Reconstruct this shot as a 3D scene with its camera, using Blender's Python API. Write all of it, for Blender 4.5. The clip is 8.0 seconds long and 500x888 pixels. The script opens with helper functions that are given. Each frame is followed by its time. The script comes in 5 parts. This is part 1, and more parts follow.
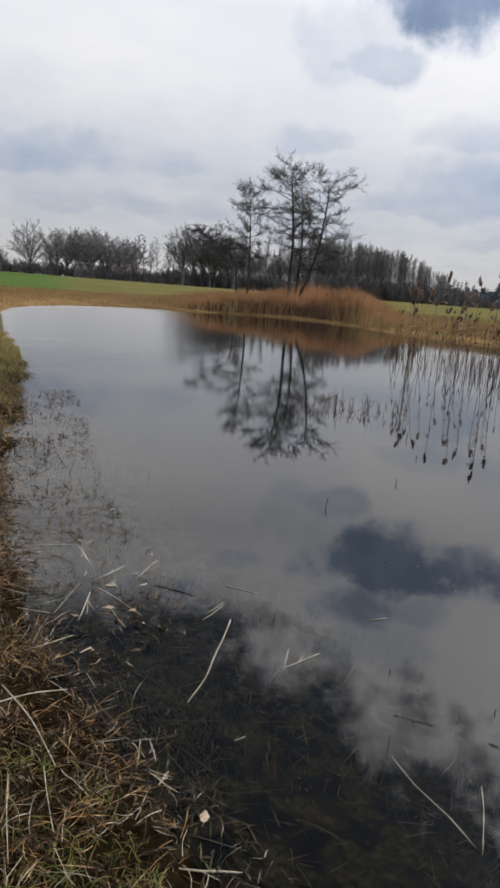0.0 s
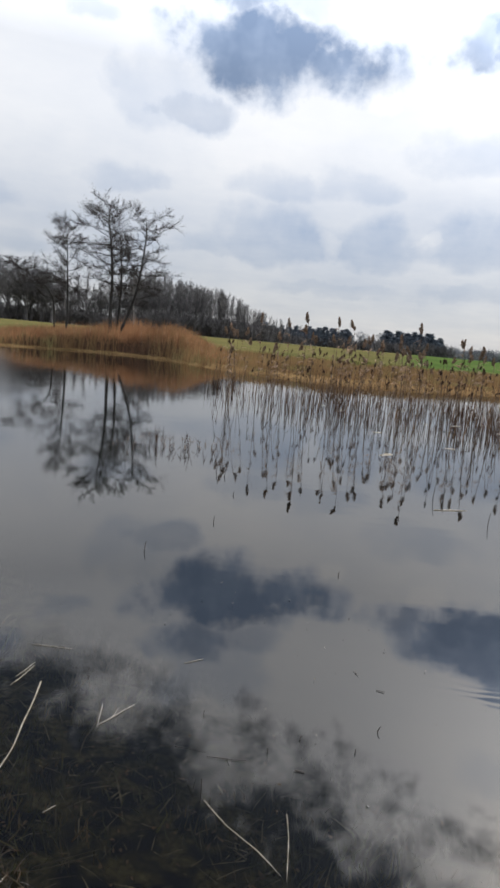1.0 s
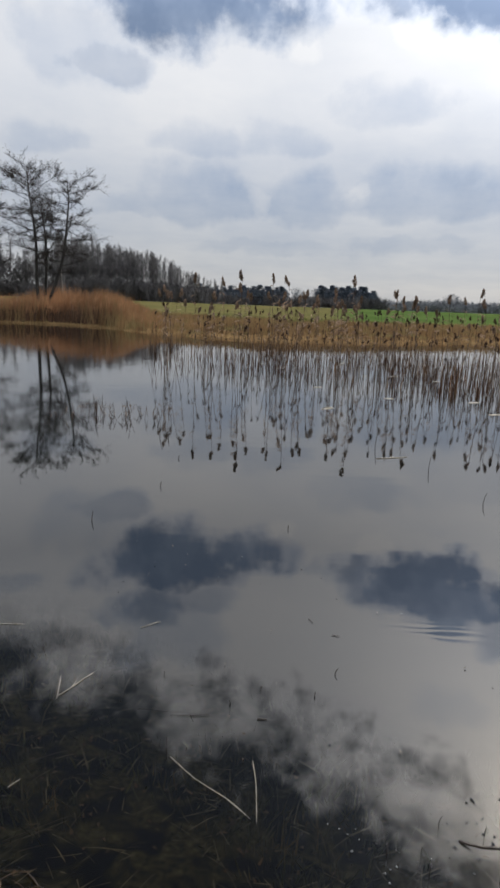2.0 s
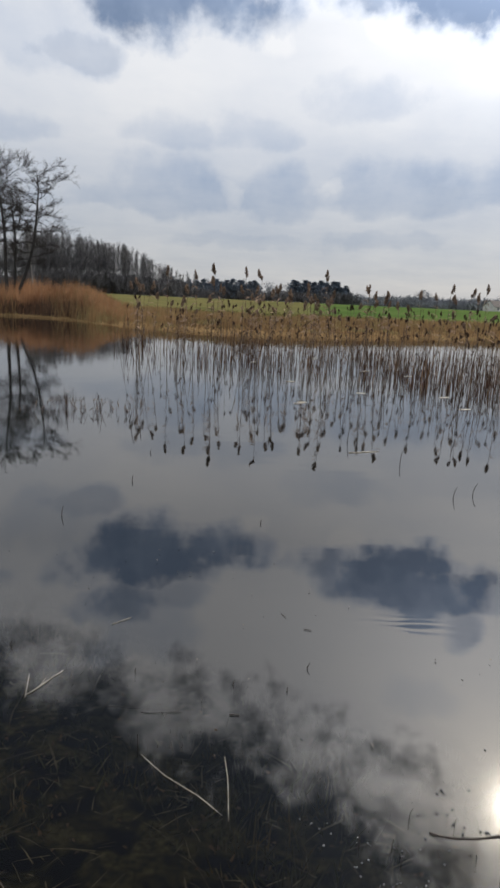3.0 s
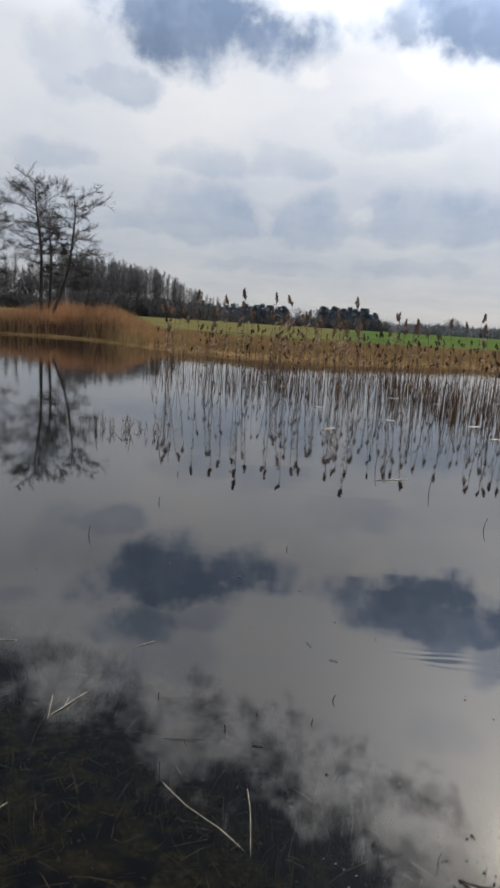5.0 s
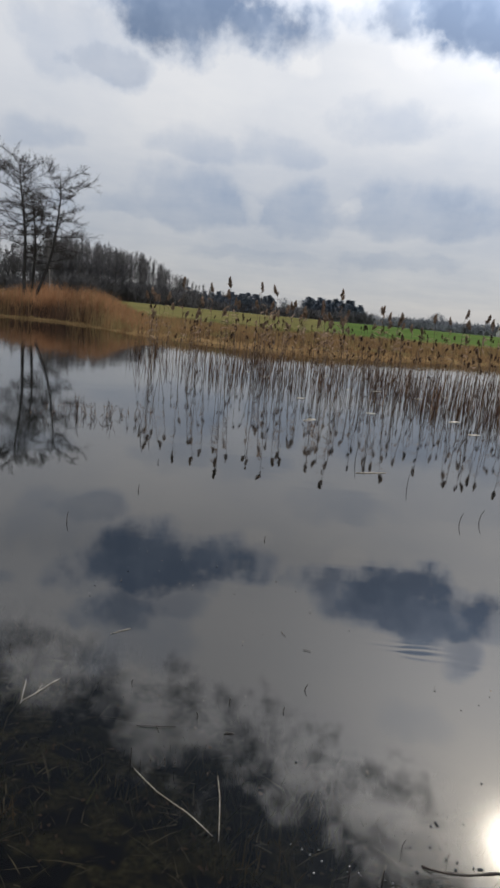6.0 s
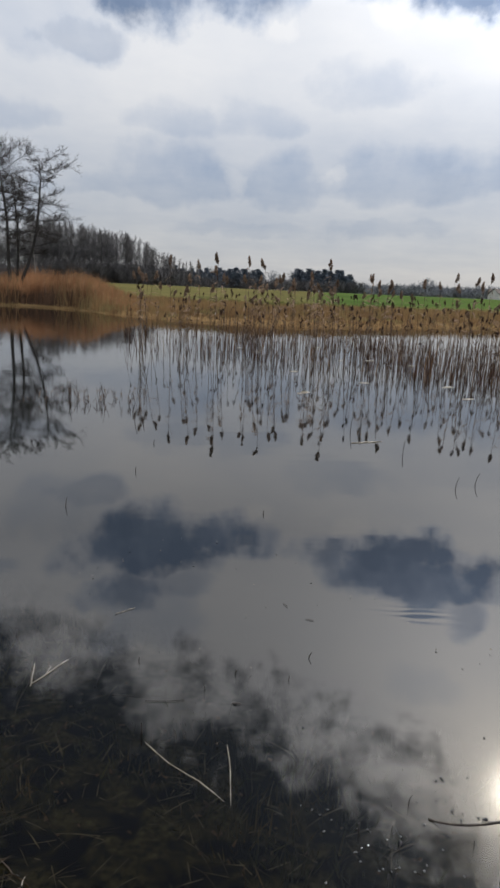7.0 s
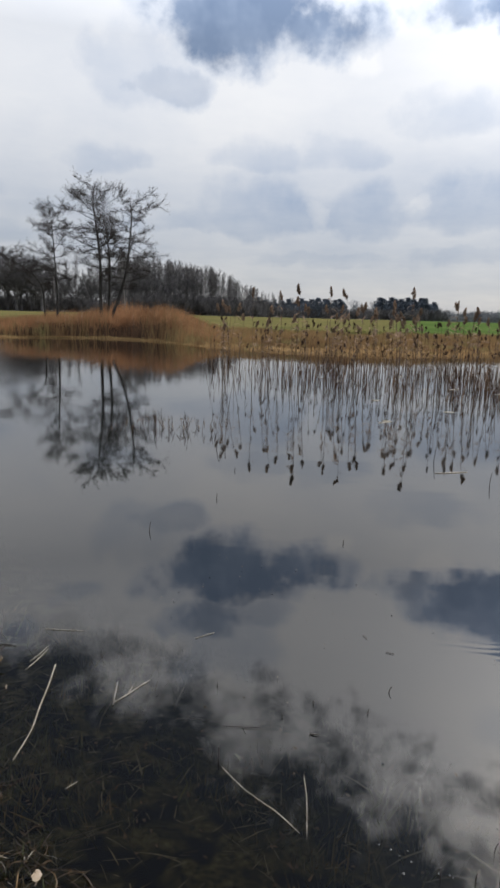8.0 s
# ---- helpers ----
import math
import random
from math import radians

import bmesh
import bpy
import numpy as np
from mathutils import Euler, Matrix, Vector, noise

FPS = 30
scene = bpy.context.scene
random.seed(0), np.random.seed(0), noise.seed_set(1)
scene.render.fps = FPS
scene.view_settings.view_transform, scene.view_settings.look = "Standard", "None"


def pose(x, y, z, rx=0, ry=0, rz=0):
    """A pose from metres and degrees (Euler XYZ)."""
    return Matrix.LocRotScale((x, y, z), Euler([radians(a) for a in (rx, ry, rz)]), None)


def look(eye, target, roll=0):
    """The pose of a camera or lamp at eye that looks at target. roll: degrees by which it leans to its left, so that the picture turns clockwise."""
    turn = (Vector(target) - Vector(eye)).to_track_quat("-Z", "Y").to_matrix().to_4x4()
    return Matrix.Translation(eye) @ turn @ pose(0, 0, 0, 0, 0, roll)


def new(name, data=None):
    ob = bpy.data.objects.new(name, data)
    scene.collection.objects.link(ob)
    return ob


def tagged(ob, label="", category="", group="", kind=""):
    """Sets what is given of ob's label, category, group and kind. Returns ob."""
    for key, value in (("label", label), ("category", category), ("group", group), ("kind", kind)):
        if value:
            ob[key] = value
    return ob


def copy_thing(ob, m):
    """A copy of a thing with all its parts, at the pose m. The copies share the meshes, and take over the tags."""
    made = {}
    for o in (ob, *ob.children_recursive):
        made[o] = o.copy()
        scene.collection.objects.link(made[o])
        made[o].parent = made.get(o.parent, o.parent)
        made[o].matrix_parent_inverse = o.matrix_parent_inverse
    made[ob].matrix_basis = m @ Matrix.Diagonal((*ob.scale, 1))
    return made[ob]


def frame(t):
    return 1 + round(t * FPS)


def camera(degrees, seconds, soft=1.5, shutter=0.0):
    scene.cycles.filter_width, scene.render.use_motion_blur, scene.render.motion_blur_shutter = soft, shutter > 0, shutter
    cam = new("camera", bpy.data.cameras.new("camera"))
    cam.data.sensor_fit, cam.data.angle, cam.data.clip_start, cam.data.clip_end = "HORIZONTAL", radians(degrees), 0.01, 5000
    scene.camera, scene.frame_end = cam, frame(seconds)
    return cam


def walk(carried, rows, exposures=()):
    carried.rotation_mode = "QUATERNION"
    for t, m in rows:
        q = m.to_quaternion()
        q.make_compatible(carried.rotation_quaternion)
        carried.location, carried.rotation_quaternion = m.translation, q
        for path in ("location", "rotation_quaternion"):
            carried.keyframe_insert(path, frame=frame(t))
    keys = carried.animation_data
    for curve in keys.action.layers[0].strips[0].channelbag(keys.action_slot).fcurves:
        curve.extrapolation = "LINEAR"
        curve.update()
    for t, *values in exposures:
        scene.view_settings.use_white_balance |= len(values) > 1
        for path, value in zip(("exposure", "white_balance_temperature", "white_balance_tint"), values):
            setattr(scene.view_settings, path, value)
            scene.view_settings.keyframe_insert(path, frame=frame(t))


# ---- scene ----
cam = camera(42.9, 8.0, soft=2.9)
# seconds, place, yaw to the left, pitch up, roll
PATH = (
    (0, -0.097, 0.003, 1.552, 19.94, -13.37, 4.35),
    (0.2, -0.121, -0.009, 1.546, 16.88, -16.37, 6.36),
    (0.3, -0.111, 0.024, 1.527, 12.92, -18.26, 7.87),
    (0.4, -0.099, 0.004, 1.563, 7.93, -17.50, 8.10),
    (0.5, -0.044, -0.034, 1.590, 9.44, -14.42, 4.38),
    (0.6, -0.000, -0.007, 1.606, 9.59, -14.03, 0.78),
    (0.8, -0.018, 0.025, 1.590, 7.78, -8.35, 2.40),
    (1, 0.006, -0.032, 1.644, 4.58, -9.10, 5.07),
    (1.2, 0.009, -0.050, 1.651, 5.08, -9.43, 3.61),
    (1.5, -0.011, -0.006, 1.613, 4.42, -10.28, 3.46),
    (2, 0.011, -0.012, 1.619, -0.77, -12.18, 2.09),
    (2.2, -0.002, -0.010, 1.615, -2.09, -12.87, 1.35),
    (3.3, 0.020, 0.014, 1.614, -3.52, -12.22, 3.01),
    (3.5, 0.008, -0.016, 1.628, -3.21, -11.69, 3.42),
    (4, -0.005, 0.006, 1.632, -0.46, -11.66, 3.19),
    (4.5, 0.000, 0.000, 1.620, 0.00, -10.52, 2.82),
    (4.7, -0.004, 0.012, 1.610, -0.22, -10.42, 3.01),
    (5.8, -0.011, 0.025, 1.646, -2.37, -11.40, 5.43),
    (6, 0.004, 0.012, 1.627, -2.54, -11.43, 5.44),
    (6.5, 0.021, 0.012, 1.626, -3.10, -12.85, 5.51),
    (7, 0.022, -0.004, 1.629, -2.98, -13.56, 2.47),
    (7.5, 0.026, 0.001, 1.626, -0.46, -14.47, 4.29),
    (8, 0.025, -0.039, 1.631, 4.51, -11.19, 1.43),
)

walk(cam, [(t, pose(x, y, z, 90 + pitch, 0, yaw) @ pose(0, 0, 0, 0, 0, roll)) for t, x, y, z, yaw, pitch, roll in PATH],
     exposures=((0, 0.17, 6600, 11), (0.3, 0.36, 6620, 11), (0.5, 0.46, 6600, 11), (0.8, 0.42, 6550, 10), (1.0, 0.26, 6500, 10), (1.5, 0.02, 6500, 10), (4.5, 0.04, 6500, 10), (6.0, -0.10, 6500, 10), (6.5, -0.09, 6500, 10), (7.0, -0.02, 6500, 10), (7.5, 0.02, 6500, 10), (8.0, 0.12, 6500, 10)))

# ---- light: a veiled sun behind broken grey clouds ----
SUN_AZ, SUN_EL = 31.6, 38.3          # degrees to the right of +y, and above the horizon


def build_world():
    world = bpy.data.worlds.new("sky")
    scene.world = world
    world.use_nodes = True
    nt = world.node_tree
    nt.nodes.clear()

    def node(kind):
        return nt.nodes.new(kind)

    def calc(op, a, b=None, c=None, clamp=False):
        n = node("ShaderNodeMath")
        n.operation, n.use_clamp = op, clamp
        for i, v in enumerate((a, b, c)):
            if v is None:
                continue
            if isinstance(v, (int, float)):
                n.inputs[i].default_value = v
            else:
                nt.links.new(v, n.inputs[i])
        return n.outputs[0]

    def blend(fac, a, b, mode="MIX"):
        n = node("ShaderNodeMix")
        n.data_type, n.blend_type = "RGBA", mode
        for slot, v in ((n.inputs[0], fac), (n.inputs[6], a), (n.inputs[7], b)):
            if isinstance(v, (int, float)):
                slot.default_value = v
            elif isinstance(v, tuple):
                slot.default_value = (*v, 1)
            else:
                nt.links.new(v, slot)
        return n.outputs[2]

    sky = node("ShaderNodeTexSky")
    sky.sky_type, sky.sun_disc = "NISHITA", False
    sky.sun_elevation, sky.sun_rotation = radians(SUN_EL), radians(SUN_AZ)
    co = node("ShaderNodeTexCoord")
    sep = node("ShaderNodeSeparateXYZ")
    nt.links.new(co.outputs["Generated"], sep.inputs[0])
    az = calc("MULTIPLY", calc("ARCTAN2", sep.outputs[0], sep.outputs[1]), 57.2958)
    el = calc("MULTIPLY", calc("ARCSINE", sep.outputs[2]), 57.2958)
    # a flat layer of cloud, seen in perspective, gives noise that flattens towards the horizon
    flat = node("ShaderNodeCombineXYZ")
    lift = calc("ADD", calc("ABSOLUTE", sep.outputs[2]), 0.10)
    nt.links.new(calc("DIVIDE", sep.outputs[0], lift), flat.inputs[0])
    nt.links.new(calc("DIVIDE", sep.outputs[1], lift), flat.inputs[1])

    def fbm(scale, detail, rough, src=None, w=0.0):
        n = node("ShaderNodeTexNoise")
        n.noise_dimensions = "4D"
        n.inputs["Scale"].default_value, n.inputs["Detail"].default_value = scale, detail
        n.inputs["Roughness"].default_value, n.inputs["W"].default_value = rough, w
        nt.links.new(src if src else flat.outputs[0], n.inputs["Vector"])
        return n.outputs["Fac"]

    big = fbm(0.9, 5, 0.55)
    fine = fbm(3.2, 6, 0.6, w=3.0)
    wob_a = calc("MULTIPLY", calc("SUBTRACT", fbm(10, 5, 0.58, co.outputs["Generated"], 1.0), 0.5), 9.0)
    wob_e = calc("MULTIPLY", calc("SUBTRACT", fbm(11, 5, 0.56, co.outputs["Generated"], 7.0), 0.5), 4.6)
    az_w, el_w = calc("ADD", az, wob_a), calc("ADD", el, wob_e)
    el_s = calc("MULTIPLY_ADD", calc("SUBTRACT", fbm(9, 4, 0.5, co.outputs["Generated"], 7.0), 0.5), 4.0, el)

    billow = calc("MULTIPLY_ADD", fbm(15, 6, 0.54, co.outputs["Generated"], 21.0), 2.1, -0.06)
    shade = None

    def cloud(a, e, wide, high, depth, edge=1.5, base=1.0):
        """base above 1: a cloud with a flat firm underside and a crown that thins upwards."""
        nonlocal shade
        u = calc("DIVIDE", calc("SUBTRACT", az_w, a), wide * edge)
        v = calc("DIVIDE", calc("SUBTRACT", el_s if base > 1 else el_w, e), high * edge)
        if base > 1:
            v = calc("MAXIMUM", calc("MULTIPLY", v, 0.75), calc("MULTIPLY", v, -base))
        elif depth > 0.9:
            v = calc("MAXIMUM", calc("MULTIPLY", v, 1.15), calc("MULTIPLY", v, -0.88))
        r = calc("ADD", calc("MULTIPLY", u, u), calc("MULTIPLY", v, v))
        m = calc("MULTIPLY", calc("SMOOTH_MIN", calc("MULTIPLY", calc("SMOOTH_MAX", calc("SUBTRACT", billow, r), 0.0, 0.2), 1.3 if depth < 0.8 else 1.2), 1.0, 0.3), depth)
        shade = m if shade is None else calc("SMOOTH_MAX", shade, m, 0.12)

    cloud(-6.2, 22.8, 5.8, 2.6, 1.15)
    cloud(-0.4, 22.3, 5.4, 1.6, 1.0)
    cloud(-10.5, 23.0, 3.4, 1.6, 0.5)
    cloud(-8.0, 27.0, 3.3, 1.8, 0.9)
    cloud(-11.0, 18.1, 3.1, 1.3, 0.6)
    cloud(-14.6, 19.6, 3.5, 2.6, 0.4)
    cloud(-28.6, 30.6, 2.6, 1.5, 0.95)
    cloud(-25.0, 26.2, 1.7, 1.2, 0.8)
    cloud(-20.4, 23.8, 2.4, 0.8, 0.45)
    cloud(-3.2, 26.0, 2.6, 1.4, 0.6)
    cloud(10.8, 23.3, 2.6, 1.6, 0.85)
    cloud(19.0, 23.8, 5.9, 2.7, 1.35)
    cloud(23.6, 26.4, 2.0, 1.5, 0.7)
    cloud(26.0, 23.6, 3.2, 1.6, 0.6)
    cloud(11.8, 15.6, 4.4, 1.6, 0.42, 1.4, 1.6)
    cloud(-4.2, 12.8, 3.4, 1.4, 0.40, 1.4, 1.6)
    cloud(2.8, 13.1, 3.2, 1.2, 0.37, 1.4, 1.6)
    cloud(-4.2, 8.0, 5.8, 2.3, 0.45, 1.3, 2.1)
    cloud(5.4, 8.0, 5.0, 2.4, 0.48, 1.3, 2.1)
    cloud(14.6, 8.6, 7.2, 2.7, 0.48, 1.3, 2.1)
    cloud(23.5, 9.4, 5.0, 2.0, 0.46, 1.3, 2.1)
    cloud(-11.0, 7.2, 3.4, 1.0, 0.36, 1.4, 1.8)
    cloud(-17.6, 12.0, 3.6, 1.1, 0.40, 1.4, 1.5)
    cloud(15.0, 5.6, 4.8, 0.6, 0.30)
    cloud(2.0, 5.0, 6.0, 0.5, 0.24)
    cloud(-38.2, 9.2, 7.0, 1.6, 0.40, 1.4, 1.8)
    cloud(-30.5, 9.6, 5.0, 1.2, 0.26, 1.4, 1.8)
    cloud(-31.0, 5.9, 9.0, 1.0, 0.30, 1.4, 1.6)
    cloud(-9.5, 30.3, 3.0, 1.5, 0.55)
    cloud(-6.0, 29.0, 4.2, 2.6, 0.5)
    cloud(20.5, 32.5, 3.0, 1.6, 0.3)
    cloud(-28.0, 29.0, 8.0, 3.2, 0.36)
    mass = shade
    # a grey veil thickens towards the horizon
    veil = calc("DIVIDE", calc("SUBTRACT", el_w, 9.0), 7.5)
    shade = calc("ADD", shade, calc("MULTIPLY", calc("MAXIMUM", calc("SUBTRACT", 1.0, calc("MULTIPLY", veil, veil)), 0.0), 0.34))

    # gaps where the light comes through
    def gap(a, e, wide, high, depth):
        nonlocal shade
        u = calc("DIVIDE", calc("SUBTRACT", az_w, a), wide)
        v = calc("DIVIDE", calc("SUBTRACT", el_w, e), high)
        r = calc("ADD", calc("MULTIPLY", u, u), calc("MULTIPLY", v, v))
        shade = calc("SUBTRACT", shade, calc("MULTIPLY", calc("MAXIMUM", calc("SUBTRACT", billow, r), 0.0), depth))

    gap(9.4, 9.2, 1.1, 0.6, 0.28)
    gap(4.0, 20.3, 1.6, 1.5, 0.22)
    gap(13.2, 20.6, 2.2, 1.6, 0.2)
    gap(-0.2, 8.8, 1.6, 1.2, 0.3)
    # noise breaks up the layer everywhere, in view and out of it
    rough = calc("MULTIPLY", calc("SUBTRACT", big, 0.5), 0.85)
    grain = calc("MULTIPLY", calc("SUBTRACT", fine, 0.5), 0.30)
    body = calc("ADD", 0.45, calc("MULTIPLY", fbm(11, 4, 0.55, co.outputs["Generated"], 5.0), 1.05))
    dark = calc("ADD", calc("MULTIPLY", shade, body), calc("ADD", calc("ADD", rough, grain), 0.03), clamp=True)

    # towards the sun the layer is lit through
    s = Vector((math.sin(radians(SUN_AZ)) * math.cos(radians(SUN_EL)), math.cos(radians(SUN_AZ)) * math.cos(radians(SUN_EL)), math.sin(radians(SUN_EL))))
    dot = node("ShaderNodeVectorMath")
    dot.operation = "DOT_PRODUCT"
    nt.links.new(co.outputs["Generated"], dot.inputs[0])
    dot.inputs[1].default_value = s
    ang = calc("MULTIPLY", calc("ARCCOSINE", calc("MINIMUM", dot.outputs["Value"], 1.0)), 57.2958)

    def glow(width, power):
        q = calc("DIVIDE", ang, width)
        return calc("MULTIPLY", calc("EXPONENT", calc("MULTIPLY", calc("MULTIPLY", q, q), -1.0)), power)

    low = calc("ADD", 0.64, calc("MULTIPLY", calc("SMOOTH_MIN", calc("DIVIDE", calc("MAXIMUM", el, 0.0), 18.0), 1.0, 0.3), 0.48))
    # the layer thins to white between twenty and fifty degrees up and greys again overhead
    belt = calc("SUBTRACT", 1.0, calc("POWER", calc("DIVIDE", calc("ABSOLUTE", calc("SUBTRACT", el, 37.0)), 16.0), 2.0), clamp=True)
    low = calc("MULTIPLY", low, calc("ADD", 1.0, calc("MULTIPLY", belt, 0.85)))
    lit = calc("ADD", calc("MULTIPLY", low, 0.74), calc("ADD", glow(36.0, GLOW_WIDE), glow(14.0, GLOW_MID)))
    core = calc("ADD", glow(4.6, 3.2), glow(1.9, 40.0))
    pale = blend(glow(10.0, 1.0), (0.992, 1.0, 1.020), (1.05, 1.0, 0.92))
    cloud_lit = node("ShaderNodeVectorMath")
    cloud_lit.operation = "SCALE"
    nt.links.new(pale, cloud_lit.inputs[0])
    nt.links.new(lit, cloud_lit.inputs["Scale"])
    thick = calc("MULTIPLY_ADD", fbm(9, 4, 0.52, co.outputs["Generated"], 9.0), 3.2, -1.1, clamp=True)
    thick = calc("MULTIPLY", thick, calc("MULTIPLY_ADD", mass, 2.4, -0.95, clamp=True))
    thick = calc("ADD", thick, calc("MULTIPLY", calc("SUBTRACT", mass, 0.62), 0.7), clamp=True)
    under = blend(1.0, cloud_lit.outputs[0], blend(thick, THIN_TINT, DARK_TINT), "MULTIPLY")
    layer = blend(dark, cloud_lit.outputs[0], under)
    # a heavy grey bank stands high to the west, overhead of the water's near edge
    west = calc("ADD", az_w, 12.0)
    edge_el = calc("ADD", 31.0, calc("ADD", calc("MULTIPLY", calc("MAXIMUM", west, 0.0), 0.25), calc("MULTIPLY", calc("MAXIMUM", calc("MINIMUM", west, 0.0), -16.0), 0.46)))
    heavy = calc("DIVIDE", calc("SUBTRACT", el_w, edge_el), 13.0)
    heavy = calc("MINIMUM", heavy, calc("MINIMUM", calc("DIVIDE", calc("SUBTRACT", 76.0, el), 10.0), calc("MINIMUM", calc("DIVIDE", calc("SUBTRACT", 40.0, az), 10.0), calc("DIVIDE", calc("ADD", az, 70.0), 10.0))))
    blot = calc("MULTIPLY", calc("SUBTRACT", fbm(9.0, 6, 0.62, co.outputs["Generated"], 11.0), 0.5), 2.0)
    flecks = calc("MULTIPLY", calc("SUBTRACT", fbm(26.0, 6, 0.62, co.outputs["Generated"], 4.0), 0.5), 1.3)
    heavy = calc("ADD", calc("MULTIPLY", calc("ADD", calc("ADD", heavy, blot), flecks), 1.9), 0.30, clamp=True)
    heavy = calc("MULTIPLY", heavy, calc("DIVIDE", calc("SUBTRACT", el, 24.5), 4.5, clamp=True))
    layer = blend(heavy, layer, blend(1.0, cloud_lit.outputs[0], HIGH_TINT, "MULTIPLY"))
    blue = node("ShaderNodeVectorMath")
    blue.operation = "SCALE"
    nt.links.new(sky.outputs[0], blue.inputs[0])
    blue.inputs["Scale"].default_value = 0.10
    cover = blend(0.94, blue.outputs[0], layer)
    sunlit = node("ShaderNodeVectorMath")
    sunlit.operation = "SCALE"
    sunlit.inputs[0].default_value = (1.0, 0.92, 0.78)
    nt.links.new(core, sunlit.inputs["Scale"])
    whole = blend(1.0, cover, sunlit.outputs[0], "ADD")
    bg = node("ShaderNodeBackground")
    nt.links.new(whole, bg.inputs[0])
    bg.inputs[1].default_value = 1.0
    out = node("ShaderNodeOutputWorld")
    nt.links.new(bg.outputs[0], out.inputs[0])


GLOW_WIDE, GLOW_MID = 0.14, 3.2
DARK_TINT, THIN_TINT = (0.215, 0.290, 0.428), (0.480, 0.575, 0.735)
HIGH_TINT = (0.088, 0.102, 0.125)
build_world()
sun_data = bpy.data.lights.new("sun", "SUN")
sun_data.energy, sun_data.angle, sun_data.color = 2.4, radians(2.6), (1.0, 0.93, 0.82)
sun = new("sun", sun_data)
sun.matrix_world = look((60 * math.sin(radians(SUN_AZ)), 60 * math.cos(radians(SUN_AZ)), 60 * math.tan(radians(SUN_EL))), (0, 0, 0))


# ---- materials ----
def material(name, low, high, scale=8.0, rough=0.85, fleck=None, fleck_scale=60.0, bump=0.0, per_piece=0.0, stretch=(1, 1, 1), detail=6.0):
    """Two colours mixed by coarse noise, with finer flecks, relief and piece to piece variation."""
    m = bpy.data.materials.new(name)
    m.use_nodes = True
    nt = m.node_tree
    p = nt.nodes["Principled BSDF"]
    p.inputs["Roughness"].default_value = rough
    p.inputs["Specular IOR Level"].default_value = 0.25
    co = nt.nodes.new("ShaderNodeTexCoord")
    mp = nt.nodes.new("ShaderNodeMapping")
    mp.inputs["Scale"].default_value = stretch
    nt.links.new(co.outputs["Object"], mp.inputs[0])
    n = nt.nodes.new("ShaderNodeTexNoise")
    n.inputs["Scale"].default_value, n.inputs["Detail"].default_value = scale, detail
    nt.links.new(mp.outputs[0], n.inputs["Vector"])
    ramp = nt.nodes.new("ShaderNodeMapRange")
    ramp.inputs[1].default_value, ramp.inputs[2].default_value = 0.32, 0.68
    nt.links.new(n.outputs["Fac"], ramp.inputs[0])
    mix = nt.nodes.new("ShaderNodeMix")
    mix.data_type = "RGBA"
    mix.inputs[6].default_value, mix.inputs[7].default_value = (*low, 1), (*high, 1)
    nt.links.new(ramp.outputs[0], mix.inputs[0])
    colour = mix.outputs[2]
    f = nt.nodes.new("ShaderNodeTexNoise")
    f.inputs["Scale"].default_value, f.inputs["Detail"].default_value = fleck_scale, 4
    nt.links.new(mp.outputs[0], f.inputs["Vector"])
    if fleck:
        fr = nt.nodes.new("ShaderNodeMapRange")
        fr.inputs[1].default_value, fr.inputs[2].default_value = 0.5, 0.72
        nt.links.new(f.outputs["Fac"], fr.inputs[0])
        fm = nt.nodes.new("ShaderNodeMix")
        fm.data_type = "RGBA"
        nt.links.new(fr.outputs[0], fm.inputs[0])
        nt.links.new(colour, fm.inputs[6])
        fm.inputs[7].default_value = (*fleck, 1)
        colour = fm.outputs[2]
    if per_piece:
        g = nt.nodes.new("ShaderNodeNewGeometry")
        o = nt.nodes.new("ShaderNodeObjectInfo")
        add = nt.nodes.new("ShaderNodeMath")
        add.operation = "ADD"
        nt.links.new(g.outputs["Random Per Island"], add.inputs[0])
        nt.links.new(o.outputs["Random"], add.inputs[1])
        mr = nt.nodes.new("ShaderNodeMapRange")
        mr.inputs[1].default_value, mr.inputs[2].default_value = 0.2, 1.8
        mr.inputs[3].default_value, mr.inputs[4].default_value = 1 - per_piece, 1 + per_piece
        nt.links.new(add.outputs[0], mr.inputs[0])
        hv = nt.nodes.new("ShaderNodeHueSaturation")
        nt.links.new(mr.outputs[0], hv.inputs["Value"])
        nt.links.new(colour, hv.inputs["Color"])
        colour = hv.outputs[0]
    nt.links.new(colour, p.inputs["Base Color"])
    if bump:
        b = nt.nodes.new("ShaderNodeBump")
        b.inputs["Strength"].default_value, b.inputs["Distance"].default_value = bump, 0.02
        nt.links.new(f.outputs["Fac"], b.inputs["Height"])
        nt.links.new(b.outputs[0], p.inputs["Normal"])
    return m


def thin(m, share=0.35):
    """Lets light through a blade, as dry leaf does."""
    nt = m.node_tree
    p = nt.nodes["Principled BSDF"]
    out = nt.nodes["Material Output"]
    tr = nt.nodes.new("ShaderNodeBsdfTranslucent")
    nt.links.new(p.inputs["Base Color"].links[0].from_socket, tr.inputs["Color"])
    mix = nt.nodes.new("ShaderNodeMixShader")
    mix.inputs[0].default_value = share
    nt.links.new(p.outputs[0], mix.inputs[1])
    nt.links.new(tr.outputs[0], mix.inputs[2])
    nt.links.new(mix.outputs[0], out.inputs["Surface"])
    return m


